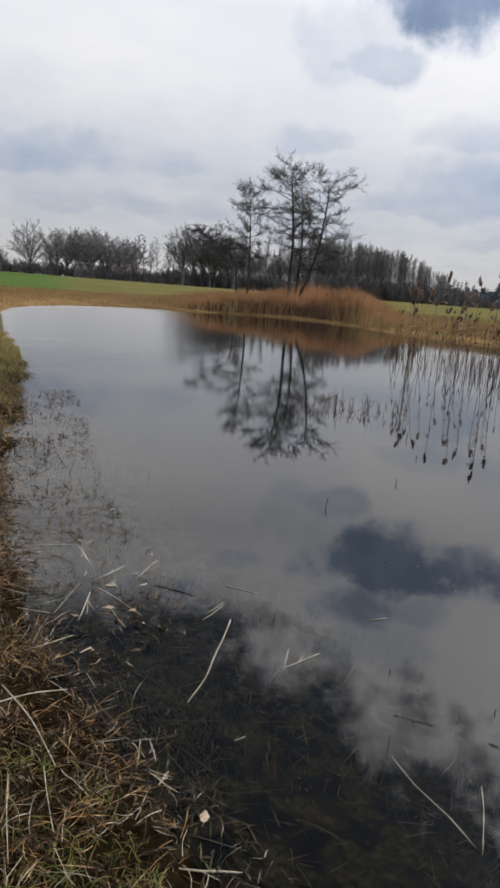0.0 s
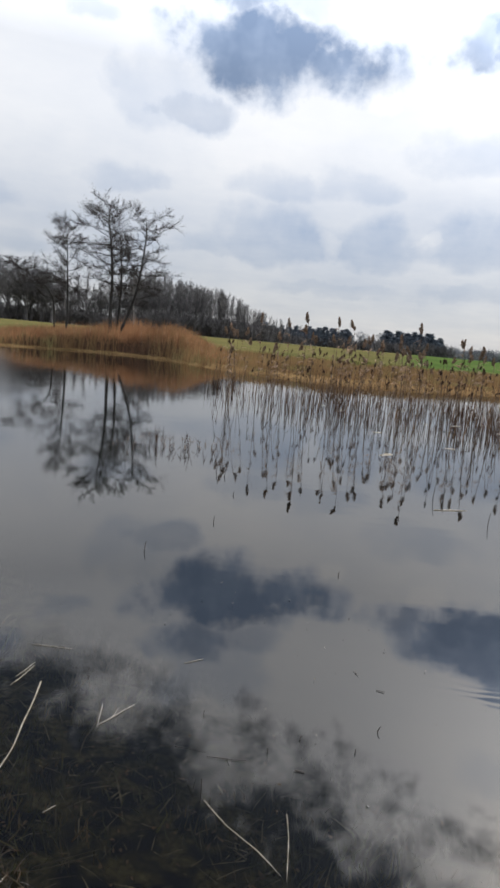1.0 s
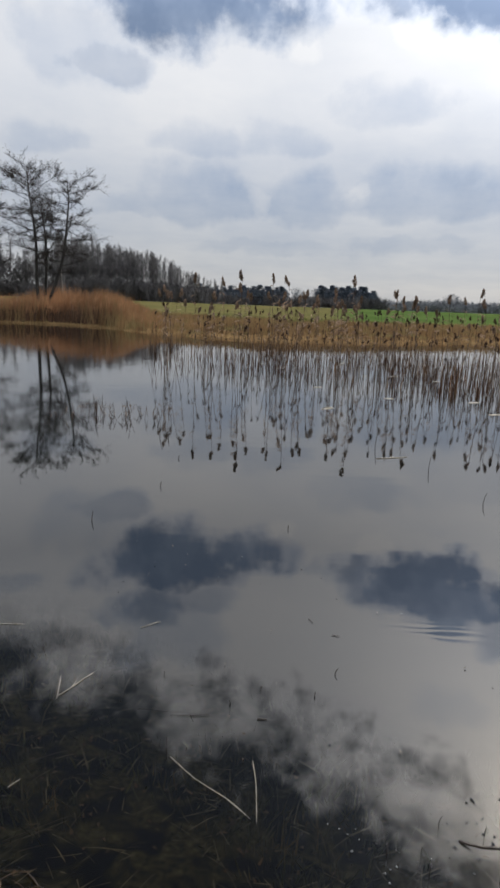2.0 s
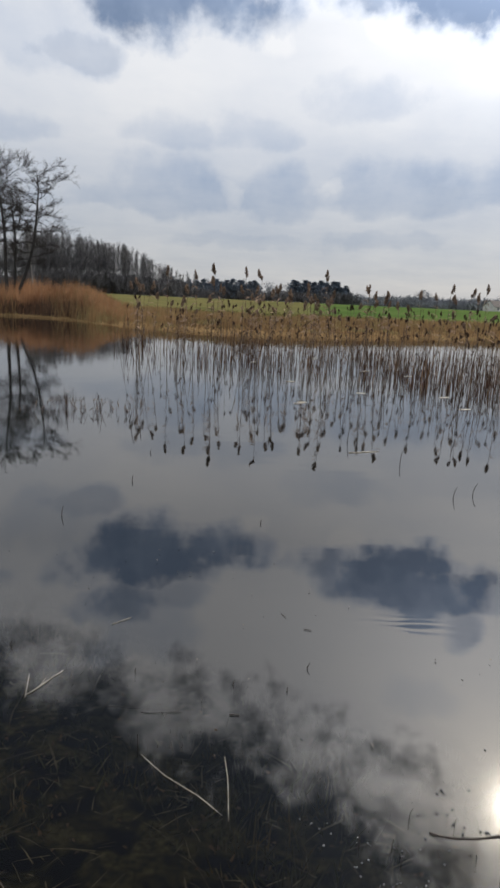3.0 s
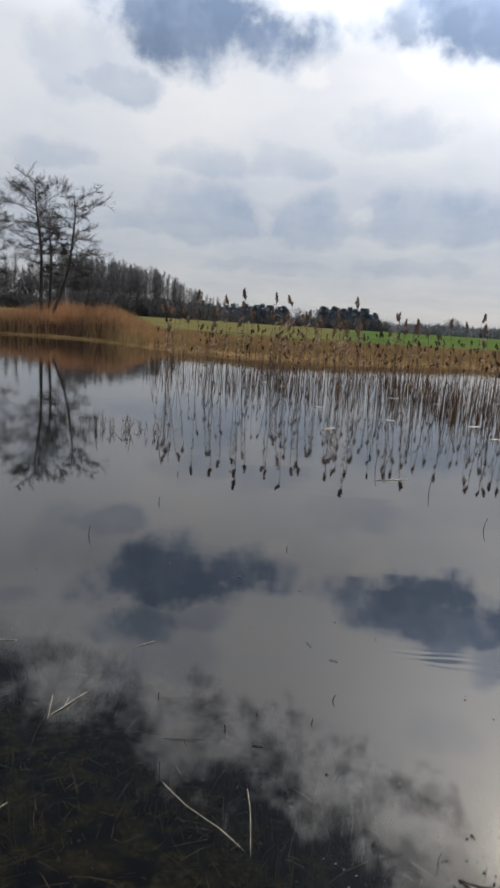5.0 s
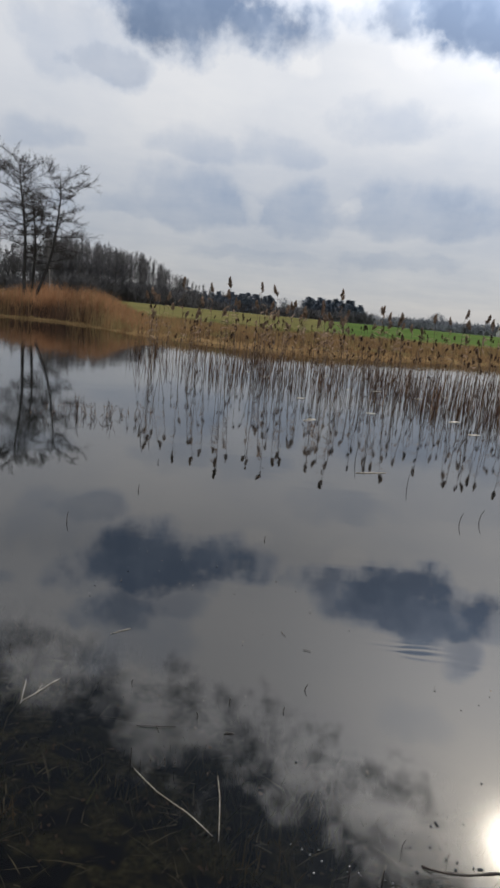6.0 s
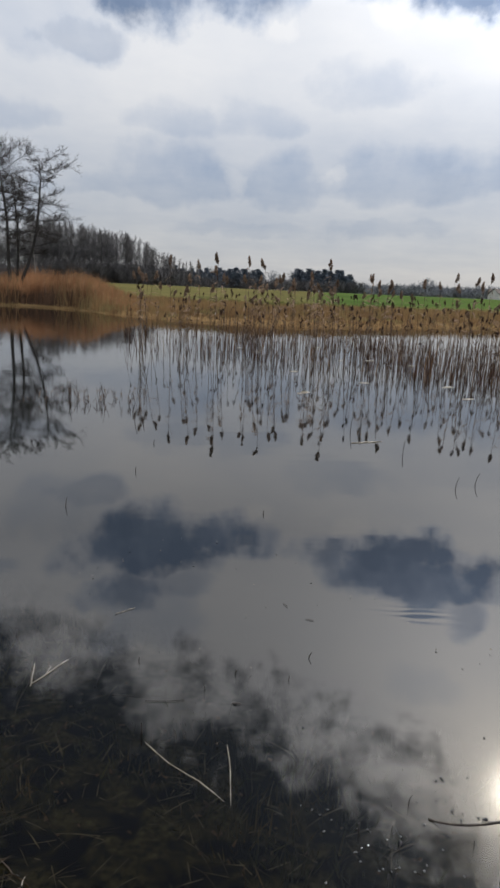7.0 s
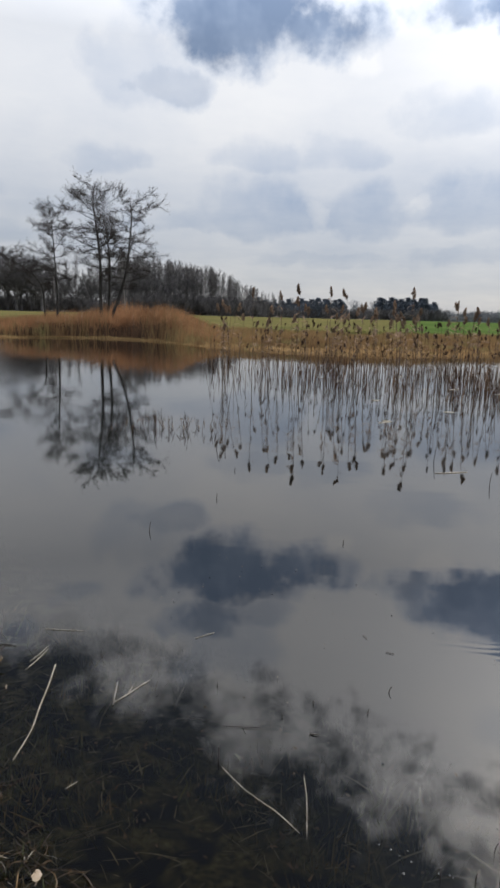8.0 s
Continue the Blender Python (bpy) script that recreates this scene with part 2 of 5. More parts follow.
M_BARK = material("alder_bark", (0.016, 0.015, 0.015), (0.042, 0.039, 0.038), 6, 0.9, (0.07, 0.07, 0.065), 30, 0.5, stretch=(1, 1, 0.3))
M_TWIG = material("bare_twigs", (0.022, 0.020, 0.020), (0.058, 0.050, 0.047), 3, 0.9, per_piece=0.3)
M_CONE = material("alder_cones", (0.020, 0.016, 0.015), (0.045, 0.034, 0.028), 9, 0.9, per_piece=0.3)
# Bark and twigs beyond the meadow are greyed in colour to stand for haze.
M_FARBARK = material("hazed_woodland_bark", (0.060, 0.061, 0.066), (0.135, 0.132, 0.137), 1.5, 0.9, per_piece=0.35)
M_FARTWIG = material("hazed_woodland_twigs", (0.100, 0.099, 0.107), (0.20, 0.192, 0.198), 0.7, 0.9, per_piece=0.4)
# Blue-grey air between here and the last tree line is mixed into this colour.
M_HAZEWOOD = material("hazed_distant_woods", (0.16, 0.175, 0.20), (0.27, 0.285, 0.31), 0.6, 0.9, per_piece=0.3)
# Lifted a little for haze as well, less than the farther woods.
M_DARKWOOD = material("dark_wood_edge", (0.051, 0.051, 0.056), (0.128, 0.124, 0.129), 1.0, 0.9, per_piece=0.4)
M_PALEBARK = material("poplar_bark", (0.17, 0.16, 0.15), (0.34, 0.32, 0.30), 1.5, 0.9, per_piece=0.25)
# Needles and scrub carry distance haze in their lighter, bluer base colours.
M_FIR = material("hazed_conifer_needles", (0.075, 0.096, 0.128), (0.14, 0.17, 0.215), 1.2, 0.9, per_piece=0.4)
M_SCRUB = material("hazed_scrub_twigs", (0.062, 0.064, 0.072), (0.145, 0.140, 0.144), 0.9, 0.9, per_piece=0.45)
M_REEDBED = thin(material("dead_reed_bed", (0.13, 0.066, 0.034), (0.32, 0.172, 0.090), 0.35, 0.8, (0.38, 0.23, 0.13), 2.2, per_piece=0.35), 0.3)
M_SEDGE = thin(material("dry_sedge", (0.185, 0.118, 0.060), (0.32, 0.208, 0.102), 0.25, 0.8, (0.23, 0.205, 0.095), 0.9, per_piece=0.35), 0.3)
M_BRAMBLE = material("bramble_brush", (0.060, 0.035, 0.024), (0.16, 0.095, 0.060), 0.8, 0.9, per_piece=0.4)
M_EDGE = thin(material("waterline_grass", (0.20, 0.140, 0.060), (0.36, 0.27, 0.135), 0.8, 0.8, (0.40, 0.33, 0.18), 3.0, per_piece=0.35), 0.3)
M_BROWNLITTER = thin(material("brown_litter", (0.008, 0.005, 0.002), (0.040, 0.021, 0.008), 8, 0.4, (0.120, 0.064, 0.024), 50, per_piece=0.7), 0.1)
M_SODDEN = material("sodden_litter", (0.010, 0.006, 0.003), (0.050, 0.029, 0.013), 8, 0.4, (0.10, 0.065, 0.030), 50, per_piece=0.7)
M_DRYLEAF = thin(material("dry_reed_leaf", (0.10, 0.055, 0.028), (0.23, 0.135, 0.066), 2, 0.8, per_piece=0.4), 0.3)
M_WEED = material("pond_weed", (0.008, 0.011, 0.005), (0.090, 0.100, 0.042), 2.6, 0.8, (0.15, 0.10, 0.045), 6, per_piece=0.6)
M_STEM = material("reed_stem", (0.034, 0.022, 0.014), (0.120, 0.076, 0.046), 3, 0.6, per_piece=0.4)
M_HEAD = thin(material("reed_seed_head", (0.022, 0.012, 0.009), (0.066, 0.034, 0.022), 12, 0.95, per_piece=0.45), 0.08)
M_PLUME = thin(material("reed_plume", (0.17, 0.115, 0.082), (0.36, 0.265, 0.20), 12, 0.95, per_piece=0.35), 0.5)
M_STRAW = thin(material("pale_straw", (0.27, 0.24, 0.185), (0.52, 0.475, 0.39), 14, 0.4, (0.24, 0.19, 0.12), 70, 0.2, per_piece=0.3), 0.15)
M_WETSTRAW = material("sunken_straw", (0.022, 0.018, 0.010), (0.165, 0.145, 0.092), 12, 0.6, (0.05, 0.04, 0.025), 60, per_piece=0.55)
M_DARKSTALK = material("rotten_stalk", (0.018, 0.015, 0.013), (0.060, 0.048, 0.036), 20, 0.5, bump=0.3, fleck_scale=90)
M_LEAF = material("pale_dead_leaf", (0.27, 0.21, 0.155), (0.46, 0.38, 0.30), 30, 0.6, (0.30, 0.22, 0.15), 120, 0.3)
M_DEADLEAF = material("brown_dead_leaf", (0.034, 0.022, 0.012), (0.105, 0.064, 0.032), 20, 0.7, per_piece=0.5)
M_GRASS = thin(material("short_grass", (0.055, 0.075, 0.018), (0.15, 0.17, 0.042), 5, 0.6, (0.26, 0.20, 0.08), 30, per_piece=0.4), 0.3)
M_LITTER = thin(material("matted_straw", (0.060, 0.032, 0.011), (0.22, 0.122, 0.044), 6, 0.45, (0.40, 0.28, 0.150), 40, per_piece=0.7), 0.2)
M_MOSS = material("wet_moss", (0.010, 0.014, 0.004), (0.050, 0.058, 0.016), 30, 0.8, per_piece=0.4)
M_BRICK = material("house_wall", (0.34, 0.27, 0.23), (0.46, 0.40, 0.36), 1.0, 0.9)
M_RENDER = material("white_render", (0.42, 0.42, 0.41), (0.58, 0.57, 0.55), 0.8, 0.85)
M_ROOF = material("roof_tiles", (0.070, 0.060, 0.058), (0.13, 0.11, 0.105), 1.2, 0.8, bump=0.4)
M_PANE = material("dark_window", (0.03, 0.035, 0.04), (0.06, 0.065, 0.07), 1, 0.1)


def ground_material():
    """Mud under water, trampled litter on the bank coloured as dark as its shaded gaps, rough straw-green meadow and,
    past it, sown green fields.
    """
    m = material("ground", (0.086, 0.092, 0.036), (0.145, 0.130, 0.056), 0.12, 0.95, (0.16, 0.125, 0.058), 2.0, 0.4)
    nt = m.node_tree
    p = nt.nodes["Principled BSDF"]
    meadow = p.inputs["Base Color"].links[0].from_socket

    def attr(name):
        a = nt.nodes.new("ShaderNodeAttribute")
        a.attribute_name = name
        return a.outputs["Fac"]

    def noise_mix(low, high, scale):
        n = nt.nodes.new("ShaderNodeTexNoise")
        n.inputs["Scale"].default_value, n.inputs["Detail"].default_value = scale, 8
        n.inputs["Roughness"].default_value = 0.65
        co = nt.nodes.new("ShaderNodeTexCoord")
        nt.links.new(co.outputs["Object"], n.inputs["Vector"])
        r = nt.nodes.new("ShaderNodeMapRange")
        r.inputs[1].default_value, r.inputs[2].default_value = 0.35, 0.65
        nt.links.new(n.outputs["Fac"], r.inputs[0])
        x = nt.nodes.new("ShaderNodeMix")
        x.data_type = "RGBA"
        x.inputs[6].default_value, x.inputs[7].default_value = (*low, 1), (*high, 1)
        nt.links.new(r.outputs[0], x.inputs[0])
        return x.outputs[2]

    def over(fac, a, b):
        x = nt.nodes.new("ShaderNodeMix")
        x.data_type = "RGBA"
        nt.links.new(fac, x.inputs[0])
        nt.links.new(a, x.inputs[6])
        nt.links.new(b, x.inputs[7])
        return x.outputs[2]

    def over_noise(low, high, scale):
        """Near-black patches, painted as the shade in hollows, between patches of the other colour."""
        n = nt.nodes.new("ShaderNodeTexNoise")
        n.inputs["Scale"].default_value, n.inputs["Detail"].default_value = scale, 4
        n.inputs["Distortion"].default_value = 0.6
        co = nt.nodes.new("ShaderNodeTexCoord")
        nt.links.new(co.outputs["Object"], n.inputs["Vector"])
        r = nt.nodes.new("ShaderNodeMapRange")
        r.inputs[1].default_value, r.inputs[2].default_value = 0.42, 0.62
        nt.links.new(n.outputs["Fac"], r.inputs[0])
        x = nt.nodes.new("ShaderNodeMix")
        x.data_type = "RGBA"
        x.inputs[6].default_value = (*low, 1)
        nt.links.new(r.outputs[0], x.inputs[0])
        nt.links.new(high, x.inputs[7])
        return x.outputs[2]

    crop = noise_mix((0.056, 0.098, 0.028), (0.090, 0.130, 0.042), 0.05)
    # Shade between the litter blades is put into this near-black ground colour.
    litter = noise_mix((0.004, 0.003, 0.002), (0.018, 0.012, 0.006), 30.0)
    # The bed's hollows are colour only: their darkness is painted in, not modelled.
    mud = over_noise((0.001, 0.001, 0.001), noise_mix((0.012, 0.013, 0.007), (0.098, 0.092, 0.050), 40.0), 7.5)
    p.inputs["Specular IOR Level"].default_value = 0.0
    c = over(attr("crop"), meadow, crop)
    thatch = noise_mix((0.125, 0.080, 0.038), (0.25, 0.165, 0.082), 0.9)
    c = over(attr("thatch"), c, thatch)
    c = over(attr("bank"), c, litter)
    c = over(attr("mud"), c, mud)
    nt.links.new(c, p.inputs["Base Color"])
    return m


def water_material():
    m = bpy.data.materials.new("pond_water")
    m.use_nodes = True
    nt = m.node_tree
    nt.nodes.clear()
    co = nt.nodes.new("ShaderNodeTexCoord")
    mp = nt.nodes.new("ShaderNodeMapping")
    mp.inputs["Scale"].default_value = (1.0, 4.0, 1.0)
    mp.inputs["Rotation"].default_value = (0, 0, 0.25)
    nt.links.new(co.outputs["Object"], mp.inputs[0])
    n = nt.nodes.new("ShaderNodeTexNoise")
    n.inputs["Scale"].default_value, n.inputs["Detail"].default_value = 2.0, 1
    nt.links.new(mp.outputs[0], n.inputs["Vector"])
    patch = nt.nodes.new("ShaderNodeTexNoise")
    patch.inputs["Scale"].default_value, patch.inputs["Detail"].default_value = 0.22, 2
    nt.links.new(co.outputs["Object"], patch.inputs["Vector"])
    pr = nt.nodes.new("ShaderNodeMapRange")
    pr.inputs[1].default_value, pr.inputs[2].default_value = 0.45, 0.7
    pr.inputs[3].default_value, pr.inputs[4].default_value = 0.10, 1.0
    nt.links.new(patch.outputs["Fac"], pr.inputs[0])
    # slight tilts of the surface, stronger where a breath of wind touches it
    tilt = nt.nodes.new("ShaderNodeVectorMath")
    tilt.operation = "SUBTRACT"
    nt.links.new(n.outputs["Color"], tilt.inputs[0])
    tilt.inputs[1].default_value = (0.5, 0.5, 0.5)
    amp = nt.nodes.new("ShaderNodeVectorMath")
    amp.operation = "MULTIPLY"
    nt.links.new(tilt.outputs[0], amp.inputs[0])
    amp.inputs[1].default_value = (0.011, 0.028, 0.0)
    how = nt.nodes.new("ShaderNodeVectorMath")
    how.operation = "SCALE"
    nt.links.new(amp.outputs[0], how.inputs[0])
    nt.links.new(pr.outputs[0], how.inputs["Scale"])
    # a few wavelets run across one patch
    run = nt.nodes.new("ShaderNodeVectorMath")
    run.operation = "DOT_PRODUCT"
    nt.links.new(co.outputs["Object"], run.inputs[0])
    run.inputs[1].default_value = (0.14 * 95, 0.99 * 95, 0)
    stray = nt.nodes.new("ShaderNodeMath")
    stray.operation = "MULTIPLY_ADD"
    nt.links.new(n.outputs["Fac"], stray.inputs[0])
    stray.inputs[1].default_value = 17.0
    nt.links.new(run.outputs["Value"], stray.inputs[2])
    wave = nt.nodes.new("ShaderNodeMath")
    wave.operation = "SINE"
    nt.links.new(stray.outputs[0], wave.inputs[0])
    lap = nt.nodes.new("ShaderNodeAttribute")
    lap.attribute_name = "lap"
    crest = nt.nodes.new("ShaderNodeMath")
    crest.operation = "MULTIPLY"
    nt.links.new(wave.outputs[0], crest.inputs[0])
    nt.links.new(lap.outputs["Fac"], crest.inputs[1])
    push = nt.nodes.new("ShaderNodeVectorMath")
    push.operation = "SCALE"
    push.inputs[0].default_value = (0.003, 0.011, 0)
    nt.links.new(crest.outputs[0], push.inputs["Scale"])
    both = nt.nodes.new("ShaderNodeVectorMath")
    both.operation = "ADD"
    nt.links.new(how.outputs[0], both.inputs[0])
    nt.links.new(push.outputs[0], both.inputs[1])
    up = nt.nodes.new("ShaderNodeVectorMath")
    up.operation = "ADD"
    nt.links.new(both.outputs[0], up.inputs[0])
    up.inputs[1].default_value = (0, 0, 1)
    b = nt.nodes.new("ShaderNodeVectorMath")
    b.operation = "NORMALIZE"
    nt.links.new(up.outputs[0], b.inputs[0])
    fr = nt.nodes.new("ShaderNodeFresnel")
    fr.inputs["IOR"].default_value = WATER_IOR
    nt.links.new(b.outputs[0], fr.inputs["Normal"])
    gl = nt.nodes.new("ShaderNodeBsdfGlossy")
    wind = nt.nodes.new("ShaderNodeAttribute")
    wind.attribute_name = "wind"
    fret = nt.nodes.new("ShaderNodeMath")
    fret.operation = "MULTIPLY"
    fret.inputs[1].default_value = 0.11
    nt.links.new(wind.outputs["Fac"], fret.inputs[0])
    nt.links.new(fret.outputs[0], gl.inputs["Roughness"])
    gl.inputs["Color"].default_value = (1.0, 0.98, 0.96, 1)
    nt.links.new(b.outputs[0], gl.inputs["Normal"])
    tr = nt.nodes.new("ShaderNodeBsdfTransparent")
    tr.inputs["Color"].default_value = (0.92, 0.85, 0.68, 1)
    # the water clouds over as it deepens away from the near shore
    murk = nt.nodes.new("ShaderNodeBsdfDiffuse")
    murk.inputs["Color"].default_value = (0.0035, 0.0045, 0.0045, 1)
    deep = nt.nodes.new("ShaderNodeAttribute")
    deep.attribute_name = "depth"
    body = nt.nodes.new("ShaderNodeMixShader")
    nt.links.new(deep.outputs["Fac"], body.inputs[0])
    nt.links.new(tr.outputs[0], body.inputs[1])
    nt.links.new(murk.outputs[0], body.inputs[2])
    mix = nt.nodes.new("ShaderNodeMixShader")
    nt.links.new(fr.outputs[0], mix.inputs[0])
    nt.links.new(body.outputs[0], mix.inputs[1])
    nt.links.new(gl.outputs[0], mix.inputs[2])
    out = nt.nodes.new("ShaderNodeOutputMaterial")
    nt.links.new(mix.outputs[0], out.inputs[0])
    return m


WATER_IOR = 1.53
M_GROUND, M_WATER = ground_material(), water_material()


def bubble_material():
    """A thin clear dome over dark water, with a wet shine."""
    m = material("bubble_film", (0.012, 0.013, 0.014), (0.03, 0.03, 0.03), 40, 0.20)
    p = m.node_tree.nodes["Principled BSDF"]
    p.inputs["Specular IOR Level"].default_value = 1.0
    p.inputs["Coat Weight"].default_value = 1.0
    return m


M_BUBBLE = bubble_material()


# ---- mesh helpers ----
class Build:
    """Collects the vertices and faces of one mesh."""

    def __init__(self):
        self.v, self.f = [], []

    def tube(self, pts, radii, sides=5, cap=True):
        pts = [Vector(p) for p in pts]
        start = len(self.v)
        side = None
        for i, p in enumerate(pts):
            d = (pts[min(i + 1, len(pts) - 1)] - pts[max(i - 1, 0)])
            d = d.normalized() if d.length > 1e-9 else Vector((0, 0, 1))
            if side is None:
                side = d.orthogonal().normalized()
            side = (side - d * side.dot(d))
            side = side.normalized() if side.length > 1e-6 else d.orthogonal().normalized()
            up = d.cross(side)
            for k in range(sides):
                a = 2 * math.pi * k / sides
                self.v.append(p + (side * math.cos(a) + up * math.sin(a)) * radii[i])
        for i in range(len(pts) - 1):
            for k in range(sides):
                a, b = start + i * sides + k, start + i * sides + (k + 1) % sides
                self.f.append((a, b, b + sides, a + sides))
        if cap:
            self.f.append(tuple(range(start + sides - 1, start - 1, -1)))
            last = start + (len(pts) - 1) * sides
            self.f.append(tuple(range(last, last + sides)))

    def blade(self, base, tip, width, flat, sag=0.0):
        """A narrow pointed blade from base to tip, folded along its rib."""
        base, tip, flat = Vector(base), Vector(tip), Vector(flat)
        mid = (base + tip) / 2 + Vector((0, 0, sag))
        keel = (tip - base).cross(flat).normalized() * width * 0.25
        s = len(self.v)
        self.v += [base - flat * width * 0.5, base + keel, base + flat * width * 0.5, mid - flat * width * 0.45, mid + keel, mid + flat * width * 0.45, tip]
        self.f += [(s, s + 1, s + 4, s + 3), (s + 1, s + 2, s + 5, s + 4), (s + 3, s + 4, s + 6), (s + 4, s + 5, s + 6)]

    def lump(self, c, r, stretch=(1, 1, 1), rng=random):
        """A small uneven eight-faced clump."""
        c = Vector(c)
        s = len(self.v)
        for d in ((1, 0, 0), (0, 1, 0), (-1, 0, 0), (0, -1, 0), (0, 0, 1), (0, 0, -1)):
            k = r * rng.uniform(0.7, 1.3)
            self.v.append(c + Vector((d[0] * stretch[0], d[1] * stretch[1], d[2] * stretch[2])) * k)
        for i in range(4):
            j = (i + 1) % 4
            self.f += [(s + i, s + j, s + 4), (s + j, s + i, s + 5)]

    def mesh(self, name, mat, smooth=False):
        me = bpy.data.meshes.new(name)
        me.from_pydata([tuple(p) for p in self.v], [], self.f)
        me.materials.append(mat)
        if smooth:
            me.shade_smooth()
        me.update()
        return me


def part(name, build, mat, parent, label="", smooth=False):
    ob = new(name, build.mesh(name, mat, smooth) if isinstance(build, Build) else build)
    ob.parent = parent
    return tagged(ob, label)


def thing(name, at, label, category, group="", kind=""):
    ob = new(name)
    ob.matrix_basis = at if isinstance(at, Matrix) else Matrix.Translation(at)
    return tagged(ob, label, category, group, kind)


def blades_mesh(name, base, tip, width, turn, mat, sag=None):
    """Many blades at once, from arrays: bases and tips (n, 3), widths and turns (n,)."""
    n = len(base)
    flat = np.stack([np.cos(turn), np.sin(turn), 0 * turn], 1)
    mid = base * 0.45 + tip * 0.55
    mid[:, 2] += (0 if sag is None else sag)
    w = width[:, None] * 0.5
    v = np.stack([base - flat * w, base + flat * w, mid - flat * w * 0.8, mid + flat * w * 0.8, tip], 1).reshape(-1, 3)
    i = np.arange(n)[:, None] * 5
    tris = np.concatenate([i + [0, 1, 3], i + [0, 3, 2], i + [2, 3, 4]], 1).reshape(-1, 3)
    me = bpy.data.meshes.new(name)
    me.vertices.add(len(v))
    me.vertices.foreach_set("co", v.astype(np.float32).ravel())
    me.loops.add(tris.size)
    me.loops.foreach_set("vertex_index", tris.astype(np.int32).ravel())
    me.polygons.add(len(tris))
    me.polygons.foreach_set("loop_start", np.arange(0, tris.size, 3, dtype=np.int32))
    me.update(calc_edges=True)
    me.validate()
    me.materials.append(mat)
    return me


# ---- the lie of the land: a pond's outline and the height of the ground round it ----
SHORE = np.array([
    (-22.4, 25.2), (-24.2, 33.0), (-21.4, 38.8), (-18.4, 40.6), (-14.0, 43.6), (-9.2, 40.6), (-5.7, 35.6), (-3.8, 33.6),
    (-1.1, 32.0), (1.7, 31.2), (4.5, 31.3), (7.4, 32.4), (11.2, 35.2), (17.0, 38.4), (26.0, 41.0), (37.0, 38.0), (40.0, 24.0),
    (32.0, 8.0), (16.0, -3.0), (6.0, -3.0), (2.2, -1.2), (1.0, 0.1), (0.42, 0.68), (-0.02, 0.96), (-0.40, 1.16), (-0.65, 1.31), (-0.94, 1.53),
    (-1.25, 1.78), (-1.69, 1.98), (-2.20, 2.44), (-2.78, 2.94), (-3.30, 3.60), (-3.92, 4.32), (-4.72, 5.36), (-5.90, 6.8), (-7.9, 9.3), (-10.6, 12.2), (-15.0, 16.6)])


def rounded(p, times=2):
    for _ in range(times):
        q = np.roll(p, -1, 0)
        p = np.stack([0.75 * p + 0.25 * q, 0.25 * p + 0.75 * q], 1).reshape(-1, 2)
    return p


RIM = rounded(SHORE)


def from_shore(x, y):
    """Metres from the water's edge, above 0 on land."""
    x, y = np.atleast_1d(np.asarray(x, float)), np.atleast_1d(np.asarray(y, float))
    best, inside = np.full(x.shape, 1e9), np.zeros(x.shape, bool)
    for (ax, ay), (bx, by) in zip(RIM, np.roll(RIM, -1, 0)):
        dx, dy = bx - ax, by - ay
        k = np.clip(((x - ax) * dx + (y - ay) * dy) / (dx * dx + dy * dy + 1e-12), 0, 1)
        best = np.minimum(best, np.hypot(x - ax - k * dx, y - ay - k * dy))
        inside ^= ((ay > y) != (by > y)) & (x < dx * (y - ay) / (dy if abs(dy) > 1e-9 else 1e-9) + ax)
    return np.where(inside, -best, best)


def ease(v, lo, hi):
    k = np.clip((v - lo) / (hi - lo), 0, 1)
    return k * k * (3 - 2 * k)


def ripple(x, y, s):
    return (np.sin(x * 1.7 * s + 0.6 * np.sin(y * 1.3 * s)) + np.sin(y * 2.1 * s + 1.1 + 0.7 * np.sin(x * 1.9 * s)) + np.sin((x + y) * 3.7 * s) * 0.5) / 2.5


def land(x, y):
    d = from_shore(x, y)
    x, y = np.atleast_1d(np.asarray(x, float)), np.atleast_1d(np.asarray(y, float))
    far = np.hypot(x, y)
    d = d + ripple(x, y, 2.6) * np.clip(far * 0.03, 0.03, 0.18)
    up = 0.16 * ease(d, 0, 0.9) + 0.20 * ease(d, 0.4, 4) + 1.55 * ease(d, 6, 95) + 0.0012 * np.clip(d - 95, 0, 1500)
    up = up + 0.02 * ripple(x, y, 5.0) * ease(d, 0, 1)
    down = -0.11 * np.clip(-d, 0, 6) - 0.05 * ease(-d, 0, 0.3) + 0.015 * ripple(x, y, 4.0) * ease(-d, 0.1, 0.8)
    return np.where(d > 0, up + 0.004, down - 0.004), d


def at_land(x, y):
    return float(land(x, y)[0][0])


